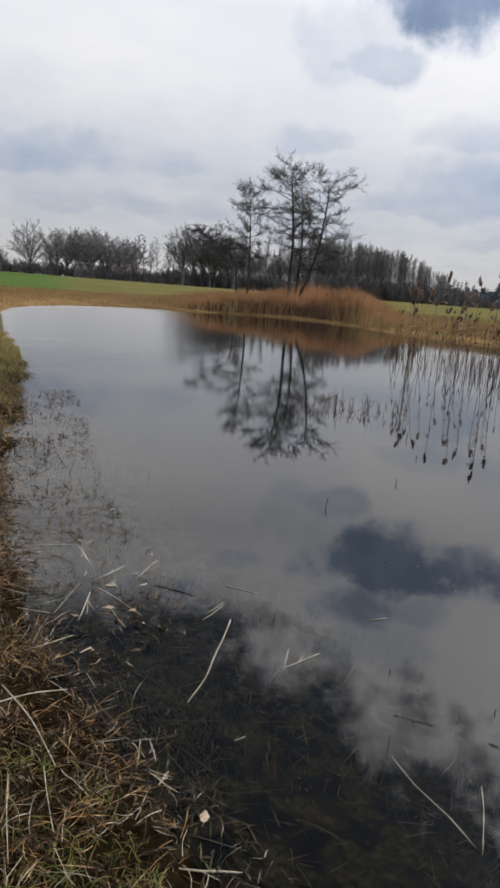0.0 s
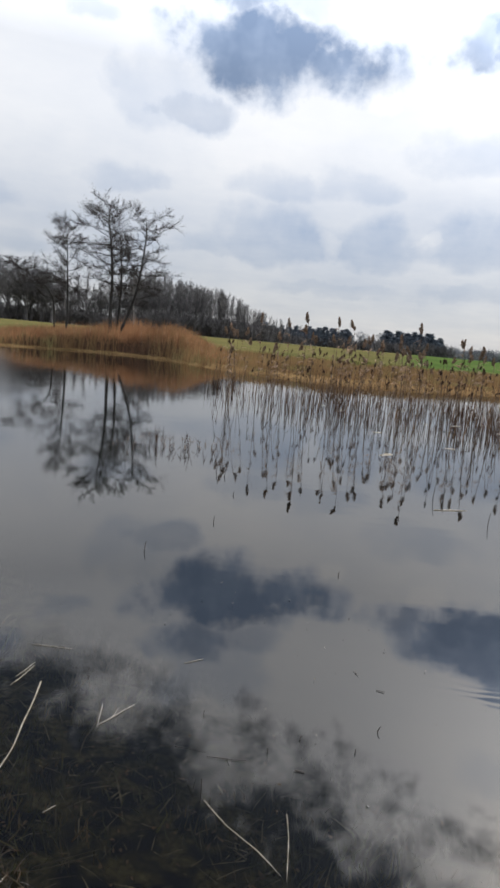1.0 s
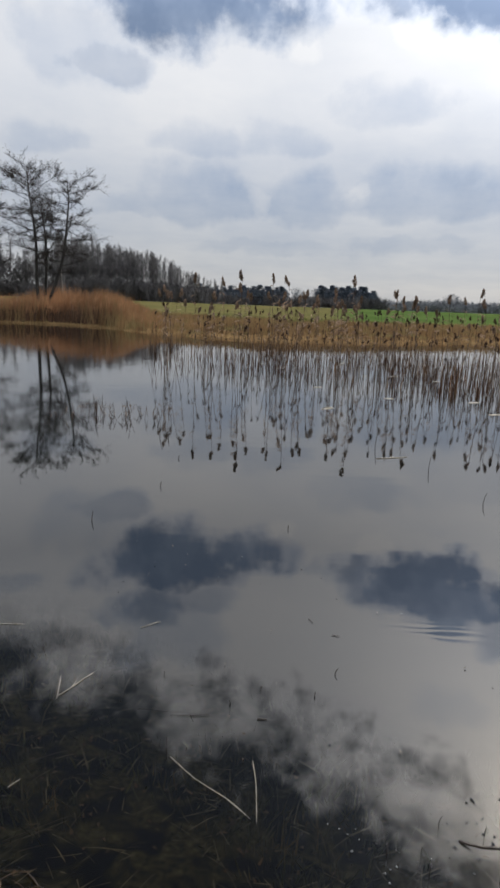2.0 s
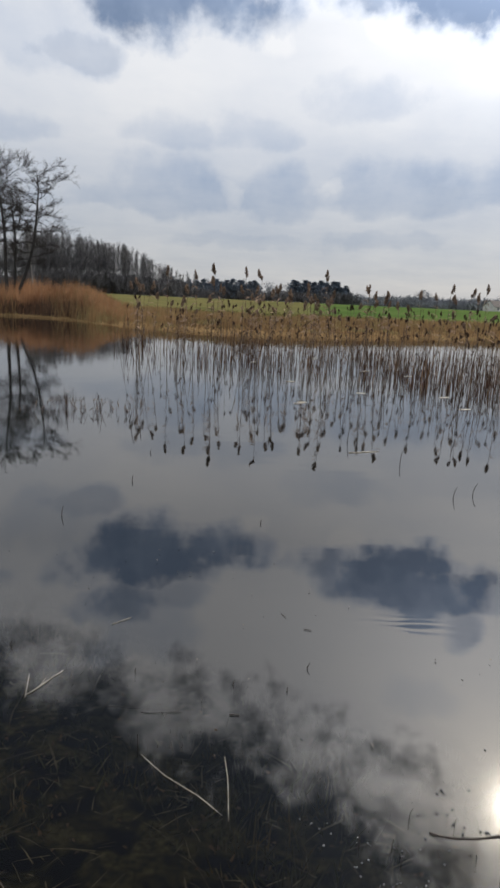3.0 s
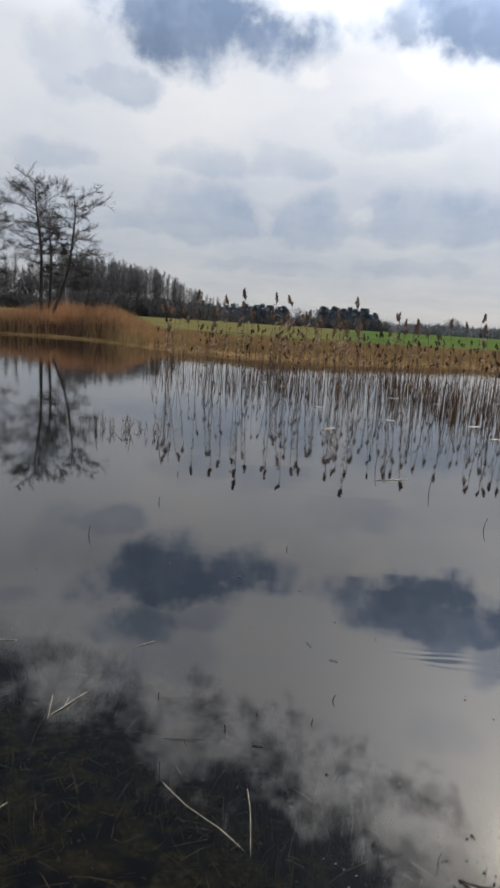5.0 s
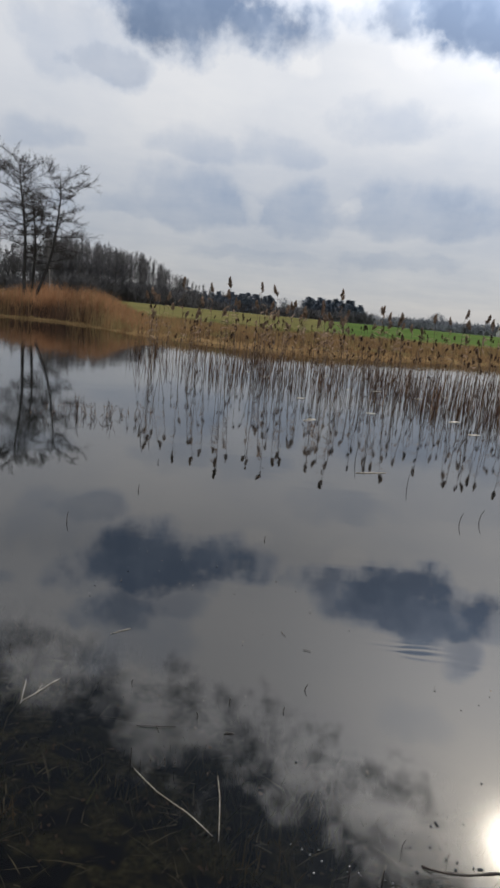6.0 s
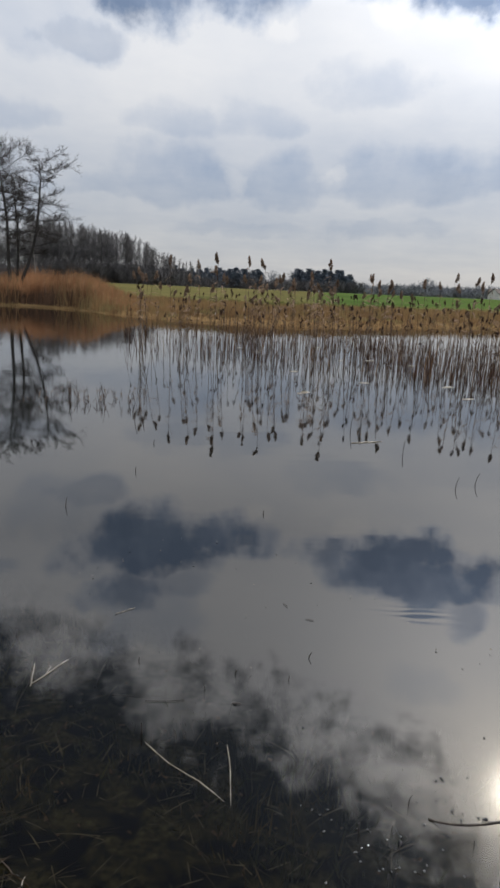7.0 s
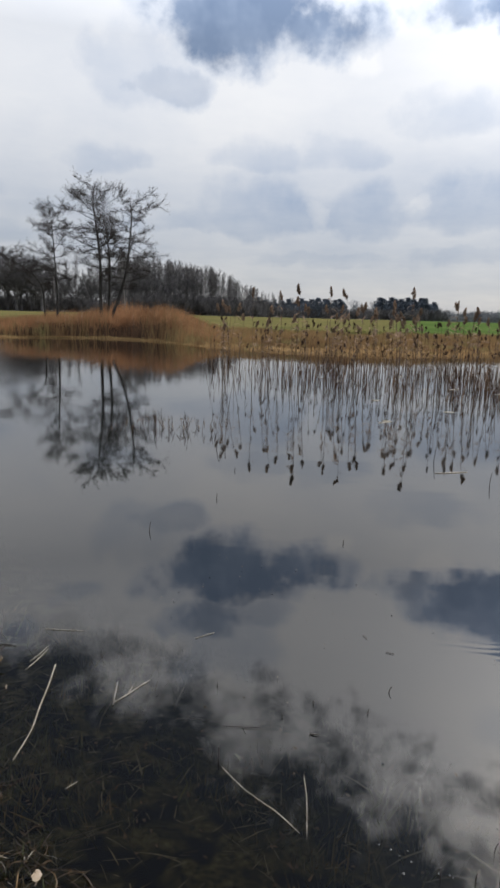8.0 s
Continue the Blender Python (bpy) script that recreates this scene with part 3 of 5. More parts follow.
def build_ground():
    rings = np.concatenate([[0.0], np.geomspace(0.25, 4.0, 90), np.geomspace(4.1, 60, 110), np.geomspace(62, 3500, 40)])
    turns = np.linspace(0, 2 * np.pi, 540, endpoint=False)
    r, a = np.meshgrid(rings[1:], turns, indexing="ij")
    x, y = np.r_[0.0, (r * np.sin(a)).ravel()], np.r_[0.0, (r * np.cos(a)).ravel()]
    z, d = land(x, y)
    nr, na = len(rings) - 1, len(turns)
    g = 1 + np.arange(nr * na).reshape(nr, na)
    nxt = np.roll(g, -1, 1)
    quads = np.stack([g[:-1], g[1:], nxt[1:], nxt[:-1]], -1).reshape(-1, 4)[:, ::-1]
    me = bpy.data.meshes.new("ground")
    me.from_pydata(np.stack([x, y, z], 1).tolist(), [], quads.tolist() + [(0, int(nxt[0, k]), int(g[0, k])) for k in range(na)][::1])
    me.materials.append(M_GROUND)
    me.shade_smooth()
    far = np.hypot(x, y)
    masks = {
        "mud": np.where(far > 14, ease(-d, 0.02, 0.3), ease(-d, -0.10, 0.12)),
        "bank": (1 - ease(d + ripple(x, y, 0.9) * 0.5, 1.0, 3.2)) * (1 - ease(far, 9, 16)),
        "thatch": (1 - ease(d + 1.5 * ripple(x, y, 0.5), 4, 11)) * ease(far, 14, 20),
        "crop": np.maximum(ease(x - 0.15 * y, -3, 3) * ease(d, 22, 30), ease(-x - 0.72 * y, -3, 6) * ease(d, 8, 18)),
    }
    for name, value in masks.items():
        me.attributes.new(name, "FLOAT", "POINT").data.foreach_set("value", value.astype(np.float32))
    return tagged(new("ground", me), "muddy pond bed, straw-littered bank and green meadow beyond", "ground", kind="structure")


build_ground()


def build_water():
    """One flat sheet; its depth attribute says how far the water has clouded over."""
    xs = np.r_[np.arange(-30, -7, 1.0), np.arange(-7, 4.01, 0.07), 6, 9, 14, 24, 44]
    ys = np.r_[-6, -3, np.arange(-1, 8.01, 0.07), np.arange(9, 49, 1.5)]
    x, y = (g.ravel() for g in np.meshgrid(xs, ys))
    w, h = len(xs), len(ys)
    g = np.arange(w * h).reshape(h, w)
    quads = np.stack([g[:-1, :-1], g[:-1, 1:], g[1:, 1:], g[1:, :-1]], -1).reshape(-1, 4)
    me = bpy.data.meshes.new("water")
    me.from_pydata(np.stack([x, y, 0 * x], 1).tolist(), [], quads.tolist())
    me.materials.append(M_WATER)
    me.attributes.new("depth", "FLOAT", "POINT").data.foreach_set("value", ease(-from_shore(x, y), 0.45, 1.6).astype(np.float32))
    # a breath of wind frets the western arm
    bearing = np.degrees(np.arctan2(-x, np.maximum(y, 0.01)))
    fret = 2.2 * ease(bearing, 22.0, 31.0) * ease(np.hypot(x, y), 8, 17)
    fret = np.maximum(fret, 0.45 * ease(np.hypot(x, y), 4.5, 9))
    along_, across = (x - 1.02) * 0.98 - (y - 3.0) * 0.20, (x - 1.02) * 0.20 + (y - 3.0) * 0.98
    lap = (1 - np.clip(ease(np.abs(along_), 0.10, 0.42) - 0.5 * ripple(x, y, 6.0), 0, 1)) * (1 - ease(np.abs(across), 0.02, 0.13))
    me.attributes.new("lap", "FLOAT", "POINT").data.foreach_set("value", lap.astype(np.float32))
    me.attributes.new("wind", "FLOAT", "POINT").data.foreach_set("value", fret.astype(np.float32))
    return new("water", me)


tagged(build_water(), "still dark pond water mirroring a cloudy sky", "water", kind="structure")


# ---- trees ----
def bend(p, d, length, steps, rng, wander=0.18, lift=0.10):
    """A wandering line of steps from p along d, which turns upward as it goes."""
    pts, d = [Vector(p)], Vector(d).normalized()
    for _ in range(steps):
        d = (d + Vector((rng.uniform(-1, 1), rng.uniform(-1, 1), rng.uniform(-1, 1))) * wander + Vector((0, 0, lift))).normalized()
        pts.append(pts[-1] + d * length / steps)
    return pts


def along(pts, k):
    k = max(0.0, min(0.9999, k)) * (len(pts) - 1)
    i = int(k)
    return pts[i].lerp(pts[i + 1], k - i), (pts[i + 1] - pts[i]).normalized()


def taper(n, r0, r1):
    return [r0 + (r1 - r0) * (i / (n - 1)) ** 0.8 for i in range(n)]


def sprays(limbs, twigs, clumps, pts, rng, count, reach, start, angle, lift, thick, twig_r, fine, cones, low=0.0, round_top=False):
    """Side limbs along a stem, with twigs on them and clumps of cones at the ends."""
    for i in range(count):
        k = start + (1 - start) * (i + rng.random()) / count
        p, d = along(pts, k)
        a = rng.uniform(0, 2 * math.pi)
        flat = Vector((math.cos(a), math.sin(a), 0))
        way = (d * math.cos(angle) + flat * math.sin(angle) + Vector((0, 0, -low * (1 - k)))).normalized()
        length = reach * (0.42 + 0.72 * math.sin(math.pi * (0.08 + 0.80 * k)) if round_top else 1.15 - 0.75 * k) * rng.uniform(0.55, 1.15)
        limb = bend(p, way, length, 5, rng, 0.26, lift)
        limbs.tube(limb, taper(6, thick * (1.2 - k) * 0.5 + 0.008, 0.006), 4, False)
        for j in range(fine):
            q, e = along(limb, rng.uniform(0.25, 1.0))
            out = (e + Vector((rng.uniform(-1, 1), rng.uniform(-1, 1), rng.uniform(-0.5, 0.9))) * 0.9).normalized()
            tw = bend(q, out, length * rng.uniform(0.18, 0.42), 3, rng, 0.3, 0.08)
            twigs.tube(tw, taper(4, twig_r, twig_r * 0.4), 3, False)
            for _ in range(2):
                q2, e2 = along(tw, rng.uniform(0.3, 1.0))
                o2 = (e2 + Vector((rng.uniform(-1, 1), rng.uniform(-1, 1), rng.uniform(-0.6, 0.8)))).normalized()
                tip = q2 + o2 * length * rng.uniform(0.06, 0.16)
                twigs.tube([q2, tip], [twig_r * 0.6, twig_r * 0.3], 3, False)
                if clumps is not None and rng.random() < cones:
                    clumps.lump(tip, rng.uniform(0.02, 0.05), rng=rng)


def boughs(limbs, twigs, cones, pts, rng, count, reach, start, thick):
    """Long limbs that rise and level out, with flat sprays of twigs on their outer halves and gaps between."""
    turn = rng.uniform(0, 6.28)
    for i in range(count):
        k = start + (1 - start) * (i + rng.random()) / count
        p, d = along(pts, k)
        turn += 2.4 + rng.uniform(-0.4, 0.4)
        f = (k - start) / (1 - start)
        rise = 0.10 + 0.42 * f + rng.uniform(-0.25, 0.25)
        way = Vector((math.cos(turn) * math.cos(rise), math.sin(turn) * math.cos(rise), math.sin(rise)))
        length = reach * (0.34 + 0.66 * math.sin(math.pi * (0.16 + 0.66 * f))) * rng.uniform(0.55, 1.15)
        limb = bend(p, way, length, 7, rng, 0.24, -0.02)
        limbs.tube(limb, taper(8, thick * (1.25 - k) + 0.010, 0.008), 4, False)
        for _ in range(15):
            q, e = along(limb, rng.uniform(0.20, 1.0))
            out = (e + Vector((rng.uniform(-1, 1), rng.uniform(-1, 1), rng.uniform(-0.30, 0.55))) * 0.9).normalized()
            spray = bend(q, out, length * rng.uniform(0.22, 0.58), 5, rng, 0.26, 0.02)
            limbs.tube(spray, taper(6, 0.008, 0.0035), 3, False)
            for _ in range(14):
                q2, e2 = along(spray, rng.uniform(0.25, 1.0))
                o2 = (e2 + Vector((rng.uniform(-1, 1), rng.uniform(-1, 1), rng.uniform(-0.75, 0.8))) * 1.3).normalized()
                tip = q2 + o2 * length * rng.uniform(0.06, 0.19)
                twigs.tube([q2, tip], [0.0050, 0.0030], 3, False)
                if rng.random() < 0.28:
                    cones.lump(tip, rng.uniform(0.012, 0.028), rng=rng)


def alder_tree():
    """Three stems from one stool; one leans outward and bends up again."""
    rng = random.Random(11)
    x, y = -14.3, 45.6
    tree = thing("alder_tree", (x, y, at_land(x, y)), "bare multi-stemmed alder with dark cones on the far bank", "tree")
    stems = (
        ([(-0.10, 0, -0.1), (-0.25, 0, 2.2), (-0.22, 0, 4.6), (-0.40, 0.1, 6.6), (-0.60, 0, 8.3), (-0.68, 0, 9.5)], 0.16, 38, 2.5),
        ([(0.05, 0.25, -0.1), (0.28, 0.3, 2.4), (0.36, 0.3, 4.8), (0.22, 0.4, 6.2), (0.10, 0.4, 7.2)], 0.12, 20, 1.9),
        ([(0.25, -0.1, -0.1), (0.62, -0.1, 1.3), (1.25, -0.1, 2.9), (1.75, -0.2, 4.6), (1.95, -0.2, 6.2), (2.12, -0.2, 7.8), (2.05, -0.2, 8.9)], 0.15, 34, 2.1))
    limbs, twigs, cones = Build(), Build(), Build()
    for pts, r, count, reach in stems:
        pts = smooth_line([(a, b, c * 1.005) for a, b, c in pts], 4)
        stem = Build()
        stem.tube(pts, taper(len(pts), r, 0.03), 8)
        part("trunk", stem, M_BARK, tree, smooth=True)
        boughs(limbs, twigs, cones, pts, rng, count, reach, 0.34, r * 0.28)
    part("branchwork", limbs, M_BARK, tree)
    part("crown", twigs, M_TWIG, tree)
    tagged(part("cone_fruit", cones, M_CONE, tree, "clusters of small dark alder cones"), kind="stuff")


def smooth_line(pts, n):
    """Catmull-Rom through the points, n steps between each two."""
    p = [Vector(q) for q in pts]
    p = [p[0] * 2 - p[1]] + p + [p[-1] * 2 - p[-2]]
    out = []
    for i in range(1, len(p) - 2):
        for k in range(n):
            t = k / n
            out.append(0.5 * (2 * p[i] + (p[i + 1] - p[i - 1]) * t + (2 * p[i - 1] - 5 * p[i] + 4 * p[i + 1] - p[i + 2]) * t ** 2 + (3 * p[i] - p[i - 1] - 3 * p[i + 1] + p[i + 2]) * t ** 3))
    return out + [p[-2]]


def birch_tree():
    rng = random.Random(5)
    x, y = -18.1, 46.4
    tree = thing("birch_tree", (x, y, at_land(x, y)), "slender bare birch beside the alder on the far bank", "tree")
    limbs, twigs, buds = Build(), Build(), Build()
    for pts, r, count, reach in (
            ([(0, 0, -0.1), (0.05, 0, 2.5), (-0.05, 0, 5.0), (-0.15, 0, 7.0), (-0.25, 0, 8.0)], 0.11, 30, 2.0),
            ([(-1.1, 0.5, -0.1), (-1.15, 0.5, 1.8), (-1.3, 0.5, 3.2), (-2.1, 0.4, 4.2), (-3.4, 0.3, 5.0), (-4.4, 0.2, 5.6)], 0.09, 22, 1.6)):
        pts = smooth_line(pts, 4)
        stem = Build()
        stem.tube(pts, taper(len(pts), r, 0.015), 7)
        part("trunk", stem, M_BARK, tree, smooth=True)
        boughs(limbs, twigs, buds, pts, rng, count, reach, 0.34, 0.030)
    part("branchwork", limbs, M_BARK, tree)
    part("crown", twigs, M_TWIG, tree)
    tagged(part("catkin", buds, M_CONE, tree), kind="stuff")


def far_tree(name, height, spread, seed, label, trunk_r=0.2, start=0.25, angle=0.8, lift=0.14, count=34, fine=10, bark=None, group="", twig=None, twig_r=0.03, round_top=False):
    rng = random.Random(seed)
    tree = thing(name, (0, 0, -200), label, "tree", group)
    stem, limbs, twigs = Build(), Build(), Build()
    pts = bend((0, 0, -0.3), (0, 0, 1), height, 8, rng, 0.05, 0.1)
    stem.tube(pts, taper(9, trunk_r, 0.03), 6)
    sprays(limbs, twigs, None, pts, rng, count, spread, start, angle, lift, trunk_r * 0.55, twig_r, fine, 0, 0.0, round_top)
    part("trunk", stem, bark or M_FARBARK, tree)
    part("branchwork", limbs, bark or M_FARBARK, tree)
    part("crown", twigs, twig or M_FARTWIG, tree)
    return tree


def broad_tree(height, spread, seed, label, group, mat=None):
    """A short trunk that forks into rising limbs, which carry a rounded crown of twigs."""
    rng = random.Random(seed)
    tree = thing("broadleaf_tree", (0, 0, -200), label, "tree", group)
    stem, limbs, twigs = Build(), Build(), Build()
    fork = height * rng.uniform(0.20, 0.30)
    stem.tube([(0, 0, -0.3), (0.05, 0, fork * 0.5), (0, 0.05, fork)], [0.30, 0.24, 0.22], 7)
    for i in range(9):
        a = 2 * math.pi * (i + rng.uniform(-0.3, 0.3)) / 9 * 2.0
        tilt = (0.12, 0.45, 0.72)[i % 3] + rng.uniform(-0.1, 0.1)
        reach = (height - fork) * (1.0 if i % 3 == 0 else 0.92 if i % 3 == 1 else 0.78) * rng.uniform(0.85, 1.0)
        way = Vector((math.cos(a) * math.sin(tilt) * spread, math.sin(a) * math.sin(tilt) * spread, math.cos(tilt)))
        pts = bend((0, 0, fork * rng.uniform(0.75, 1.0)), way, reach * 0.9, 7, rng, 0.10, 0.02)
        limbs.tube(pts, taper(8, 0.13, 0.02), 5, False)
        sprays(limbs, twigs, None, pts, rng, 16, height * 0.24, 0.15, 0.9, 0.03, 0.04, 0.015, 20, 0, 0, True)
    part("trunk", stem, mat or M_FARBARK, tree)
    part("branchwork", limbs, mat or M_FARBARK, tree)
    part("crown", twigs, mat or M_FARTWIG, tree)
    return tree


def far_scrub(seed, label, wide=3.0, tall=3.0, mat=None):
    """A thicket of many stems from the ground."""
    rng = random.Random(seed)
    bush = thing("shrub", (0, 0, -200), label, "shrub", "scrub along the wood edge")
    stems, twigs = Build(), Build()
    for _ in range(34):
        a, r = rng.uniform(0, 6.28), wide * math.sqrt(rng.random()) * 0.8
        p = Vector((r * math.cos(a), r * math.sin(a), -0.1))
        line = bend(p, (rng.uniform(-0.4, 0.4), rng.uniform(-0.4, 0.4), 1), tall * rng.uniform(0.55, 1.0), 4, rng, 0.2, 0.05)
        stems.tube(line, taper(5, 0.06, 0.02), 3, False)
        for _ in range(30):
            q, e = along(line, rng.uniform(0.15, 1))
            tip = q + (e + Vector((rng.uniform(-1, 1), rng.uniform(-1, 1), rng.uniform(-0.5, 0.7)))).normalized() * tall * rng.uniform(0.12, 0.32)
            twigs.tube([q, tip], [0.035, 0.012], 3, False)
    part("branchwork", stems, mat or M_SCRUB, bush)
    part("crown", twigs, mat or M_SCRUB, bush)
    return bush


def far_conifer(seed, height, wide):
    """An evergreen: a trunk and rising tiers of needled boughs with gaps between."""
    rng = random.Random(seed)
    tree = thing("conifer_tree", (0, 0, -200), "dark evergreen tree in a distant wood", "tree", "distant evergreen wood")
    stem, boughs = Build(), Build()
    stem.tube([(0, 0, -0.3), (0, 0, height * 0.95)], [0.2, 0.04], 5)
    for i in range(170):
        k = rng.random() ** 0.8
        a, r = rng.uniform(0, 6.28), wide * (1 - k * 0.75) * math.sqrt(rng.uniform(0.05, 1)) * (0.7 + 0.3 * math.sin(k * 9 + seed))
        c = Vector((r * math.cos(a), r * math.sin(a), height * (0.08 + 0.9 * k)))
        for _ in range(7):
            tip = c + Vector((rng.uniform(-1, 1), rng.uniform(-1, 1), rng.uniform(-0.7, 0.8))) * height * 0.075
            boughs.blade(c, tip, height * 0.035, (rng.uniform(-1, 1), rng.uniform(-1, 1), 0.3))
    part("trunk", stem, M_FARBARK, tree)
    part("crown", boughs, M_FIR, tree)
    return tree


def polar(az, dist):
    return dist * math.sin(radians(az)), dist * math.cos(radians(az))


def plant(model, az, dist, size, rng, squash=1.0):
    x, y = polar(az, dist)
    m = Matrix.Translation((x, y, at_land(x, y) - 0.05)) @ Matrix.Rotation(rng.uniform(0, 6.28), 4, "Z") @ Matrix.Diagonal((size * squash, size * squash, size, 1))
    copy_thing(model, m)


def drop_model(model):
    for o in list(model.children_recursive) + [model]:
        bpy.data.objects.remove(o)


def build_woods():
    rng = random.Random(3)
    broad = [broad_tree(11, 1.15, s, "bare spreading tree at the far edge of the meadow", "bare trees round the meadow") for s in (1, 2, 3, 4)]
    slim = [far_tree("birch_tree", 10, 2.0, s, "slim bare tree in a thin row beyond the meadow", 0.10, 0.38, 0.9, 0.05, 34, 11, group="slim trees beyond the meadow", twig_r=0.022) for s in (4, 5)]
    poplar = [far_tree("poplar_tree", 14, 2.2, s, "tall straight bare poplar in a plantation row", 0.13, 0.42, 0.50, 0.08, 34, 14, M_PALEBARK if s == 7 else None, "poplars in rows", None, 0.017, True) for s in (6, 7, 8, 17)]
    dusky = [broad_tree(11, 1.15, s, "dark bare tree crowded at the wood edge behind the alder", "dark trees behind the alder", M_DARKWOOD) for s in (21, 22, 23)]
    brake = [far_scrub(s, "dense dark thicket under the wood edge", mat=M_DARKWOOD) for s in (29, 30)]
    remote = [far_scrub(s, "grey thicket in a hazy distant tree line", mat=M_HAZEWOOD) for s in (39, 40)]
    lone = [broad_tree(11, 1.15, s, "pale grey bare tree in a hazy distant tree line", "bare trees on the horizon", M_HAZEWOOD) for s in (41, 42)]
    shrubs = [far_scrub(s, "leafless dark thicket at the edge of the wood") for s in (9, 10)]
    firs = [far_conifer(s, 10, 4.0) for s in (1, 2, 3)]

    def one(pool, az, dist, size, squash=1.0):
        plant(rng.choice(pool), az, dist, size, rng, squash)

    # behind the meadow to the west: one big tree, then a close clump, then thin ones with gaps
    one(broad[:1], -39.5, 205, 1.42)
    for az in (-43.5, -41.8, -37.9):
        one(broad, az, rng.uniform(205, 230), rng.uniform(0.68, 0.88))
    for i in range(11):
        one(broad, -37.6 + 6.6 * (i + rng.random() * 0.8) / 11, rng.uniform(185, 215), rng.uniform(1.02, 1.34), 0.9)
    for i in range(11):
        one(slim, -31.3 + 4.6 * (i + rng.random()) / 11, rng.uniform(205, 230), rng.uniform(1.24, 1.46))
    for i in range(42):
        one(shrubs, -46 + 22 * (i + rng.random()) / 42, rng.uniform(175, 215), rng.uniform(0.9, 1.5))
    # a dark spreading clump, and the wood behind the alder
    for i in range(8):
        one(dusky, -27.0 + 5.0 * (i + rng.random()) / 8, rng.uniform(150, 172), rng.uniform(1.10, 1.32), 0.95)
    for i in range(22):
        one(dusky if i % 2 else poplar, -22.5 + 10 * (i + rng.random()) / 22, rng.uniform(160, 205), rng.uniform(0.92, 1.20))
    for i in range(60):
        one(brake, -28 + 24 * (i + rng.random()) / 60, rng.uniform(158, 210), rng.uniform(1.1, 1.8))
    # a plantation of poplars, receding, thick and uneven
    for i in range(190):
        k = rng.random()
        one(poplar if rng.random() < 0.8 else slim, -16.0 + 11.6 * k, 148 + 56 * k + rng.uniform(0, 24), rng.uniform(0.84, 0.97) * (1 - 1.15 * max(0, k - 0.70)), rng.uniform(1.0, 1.4))
    for i in range(16):
        k = (i + rng.random()) / 16
        one(poplar[1:2], -5.0 + 3.0 * k, rng.uniform(212, 228), (0.70 - 0.22 * k) * rng.uniform(0.9, 1.05), 0.9)
    for i in range(44):
        one(brake, -14 + 10.5 * (i + rng.random()) / 44, 146 + 52 * i / 44, rng.uniform(1.2, 1.9))
    # low woods and evergreens further round, and the last tree line
    for i in range(40):
        k = (i + rng.random()) / 40
        one(firs, -4.8 + 8.2 * k, rng.uniform(225, 270), rng.uniform(0.50, 0.74), 1.5)
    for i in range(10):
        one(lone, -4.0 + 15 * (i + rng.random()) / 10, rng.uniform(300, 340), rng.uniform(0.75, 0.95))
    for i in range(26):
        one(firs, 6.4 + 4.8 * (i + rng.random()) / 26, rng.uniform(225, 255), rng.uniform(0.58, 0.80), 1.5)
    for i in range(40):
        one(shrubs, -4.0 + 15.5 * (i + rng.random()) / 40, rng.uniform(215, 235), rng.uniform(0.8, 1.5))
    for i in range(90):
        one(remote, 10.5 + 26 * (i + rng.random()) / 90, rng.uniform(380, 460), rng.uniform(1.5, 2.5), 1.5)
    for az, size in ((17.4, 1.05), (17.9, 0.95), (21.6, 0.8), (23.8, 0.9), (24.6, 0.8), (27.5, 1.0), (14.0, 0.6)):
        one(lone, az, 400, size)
    for model in broad + dusky + slim + poplar + shrubs + brake + remote + lone + firs:
        drop_model(model)


alder_tree()
birch_tree()
build_woods()


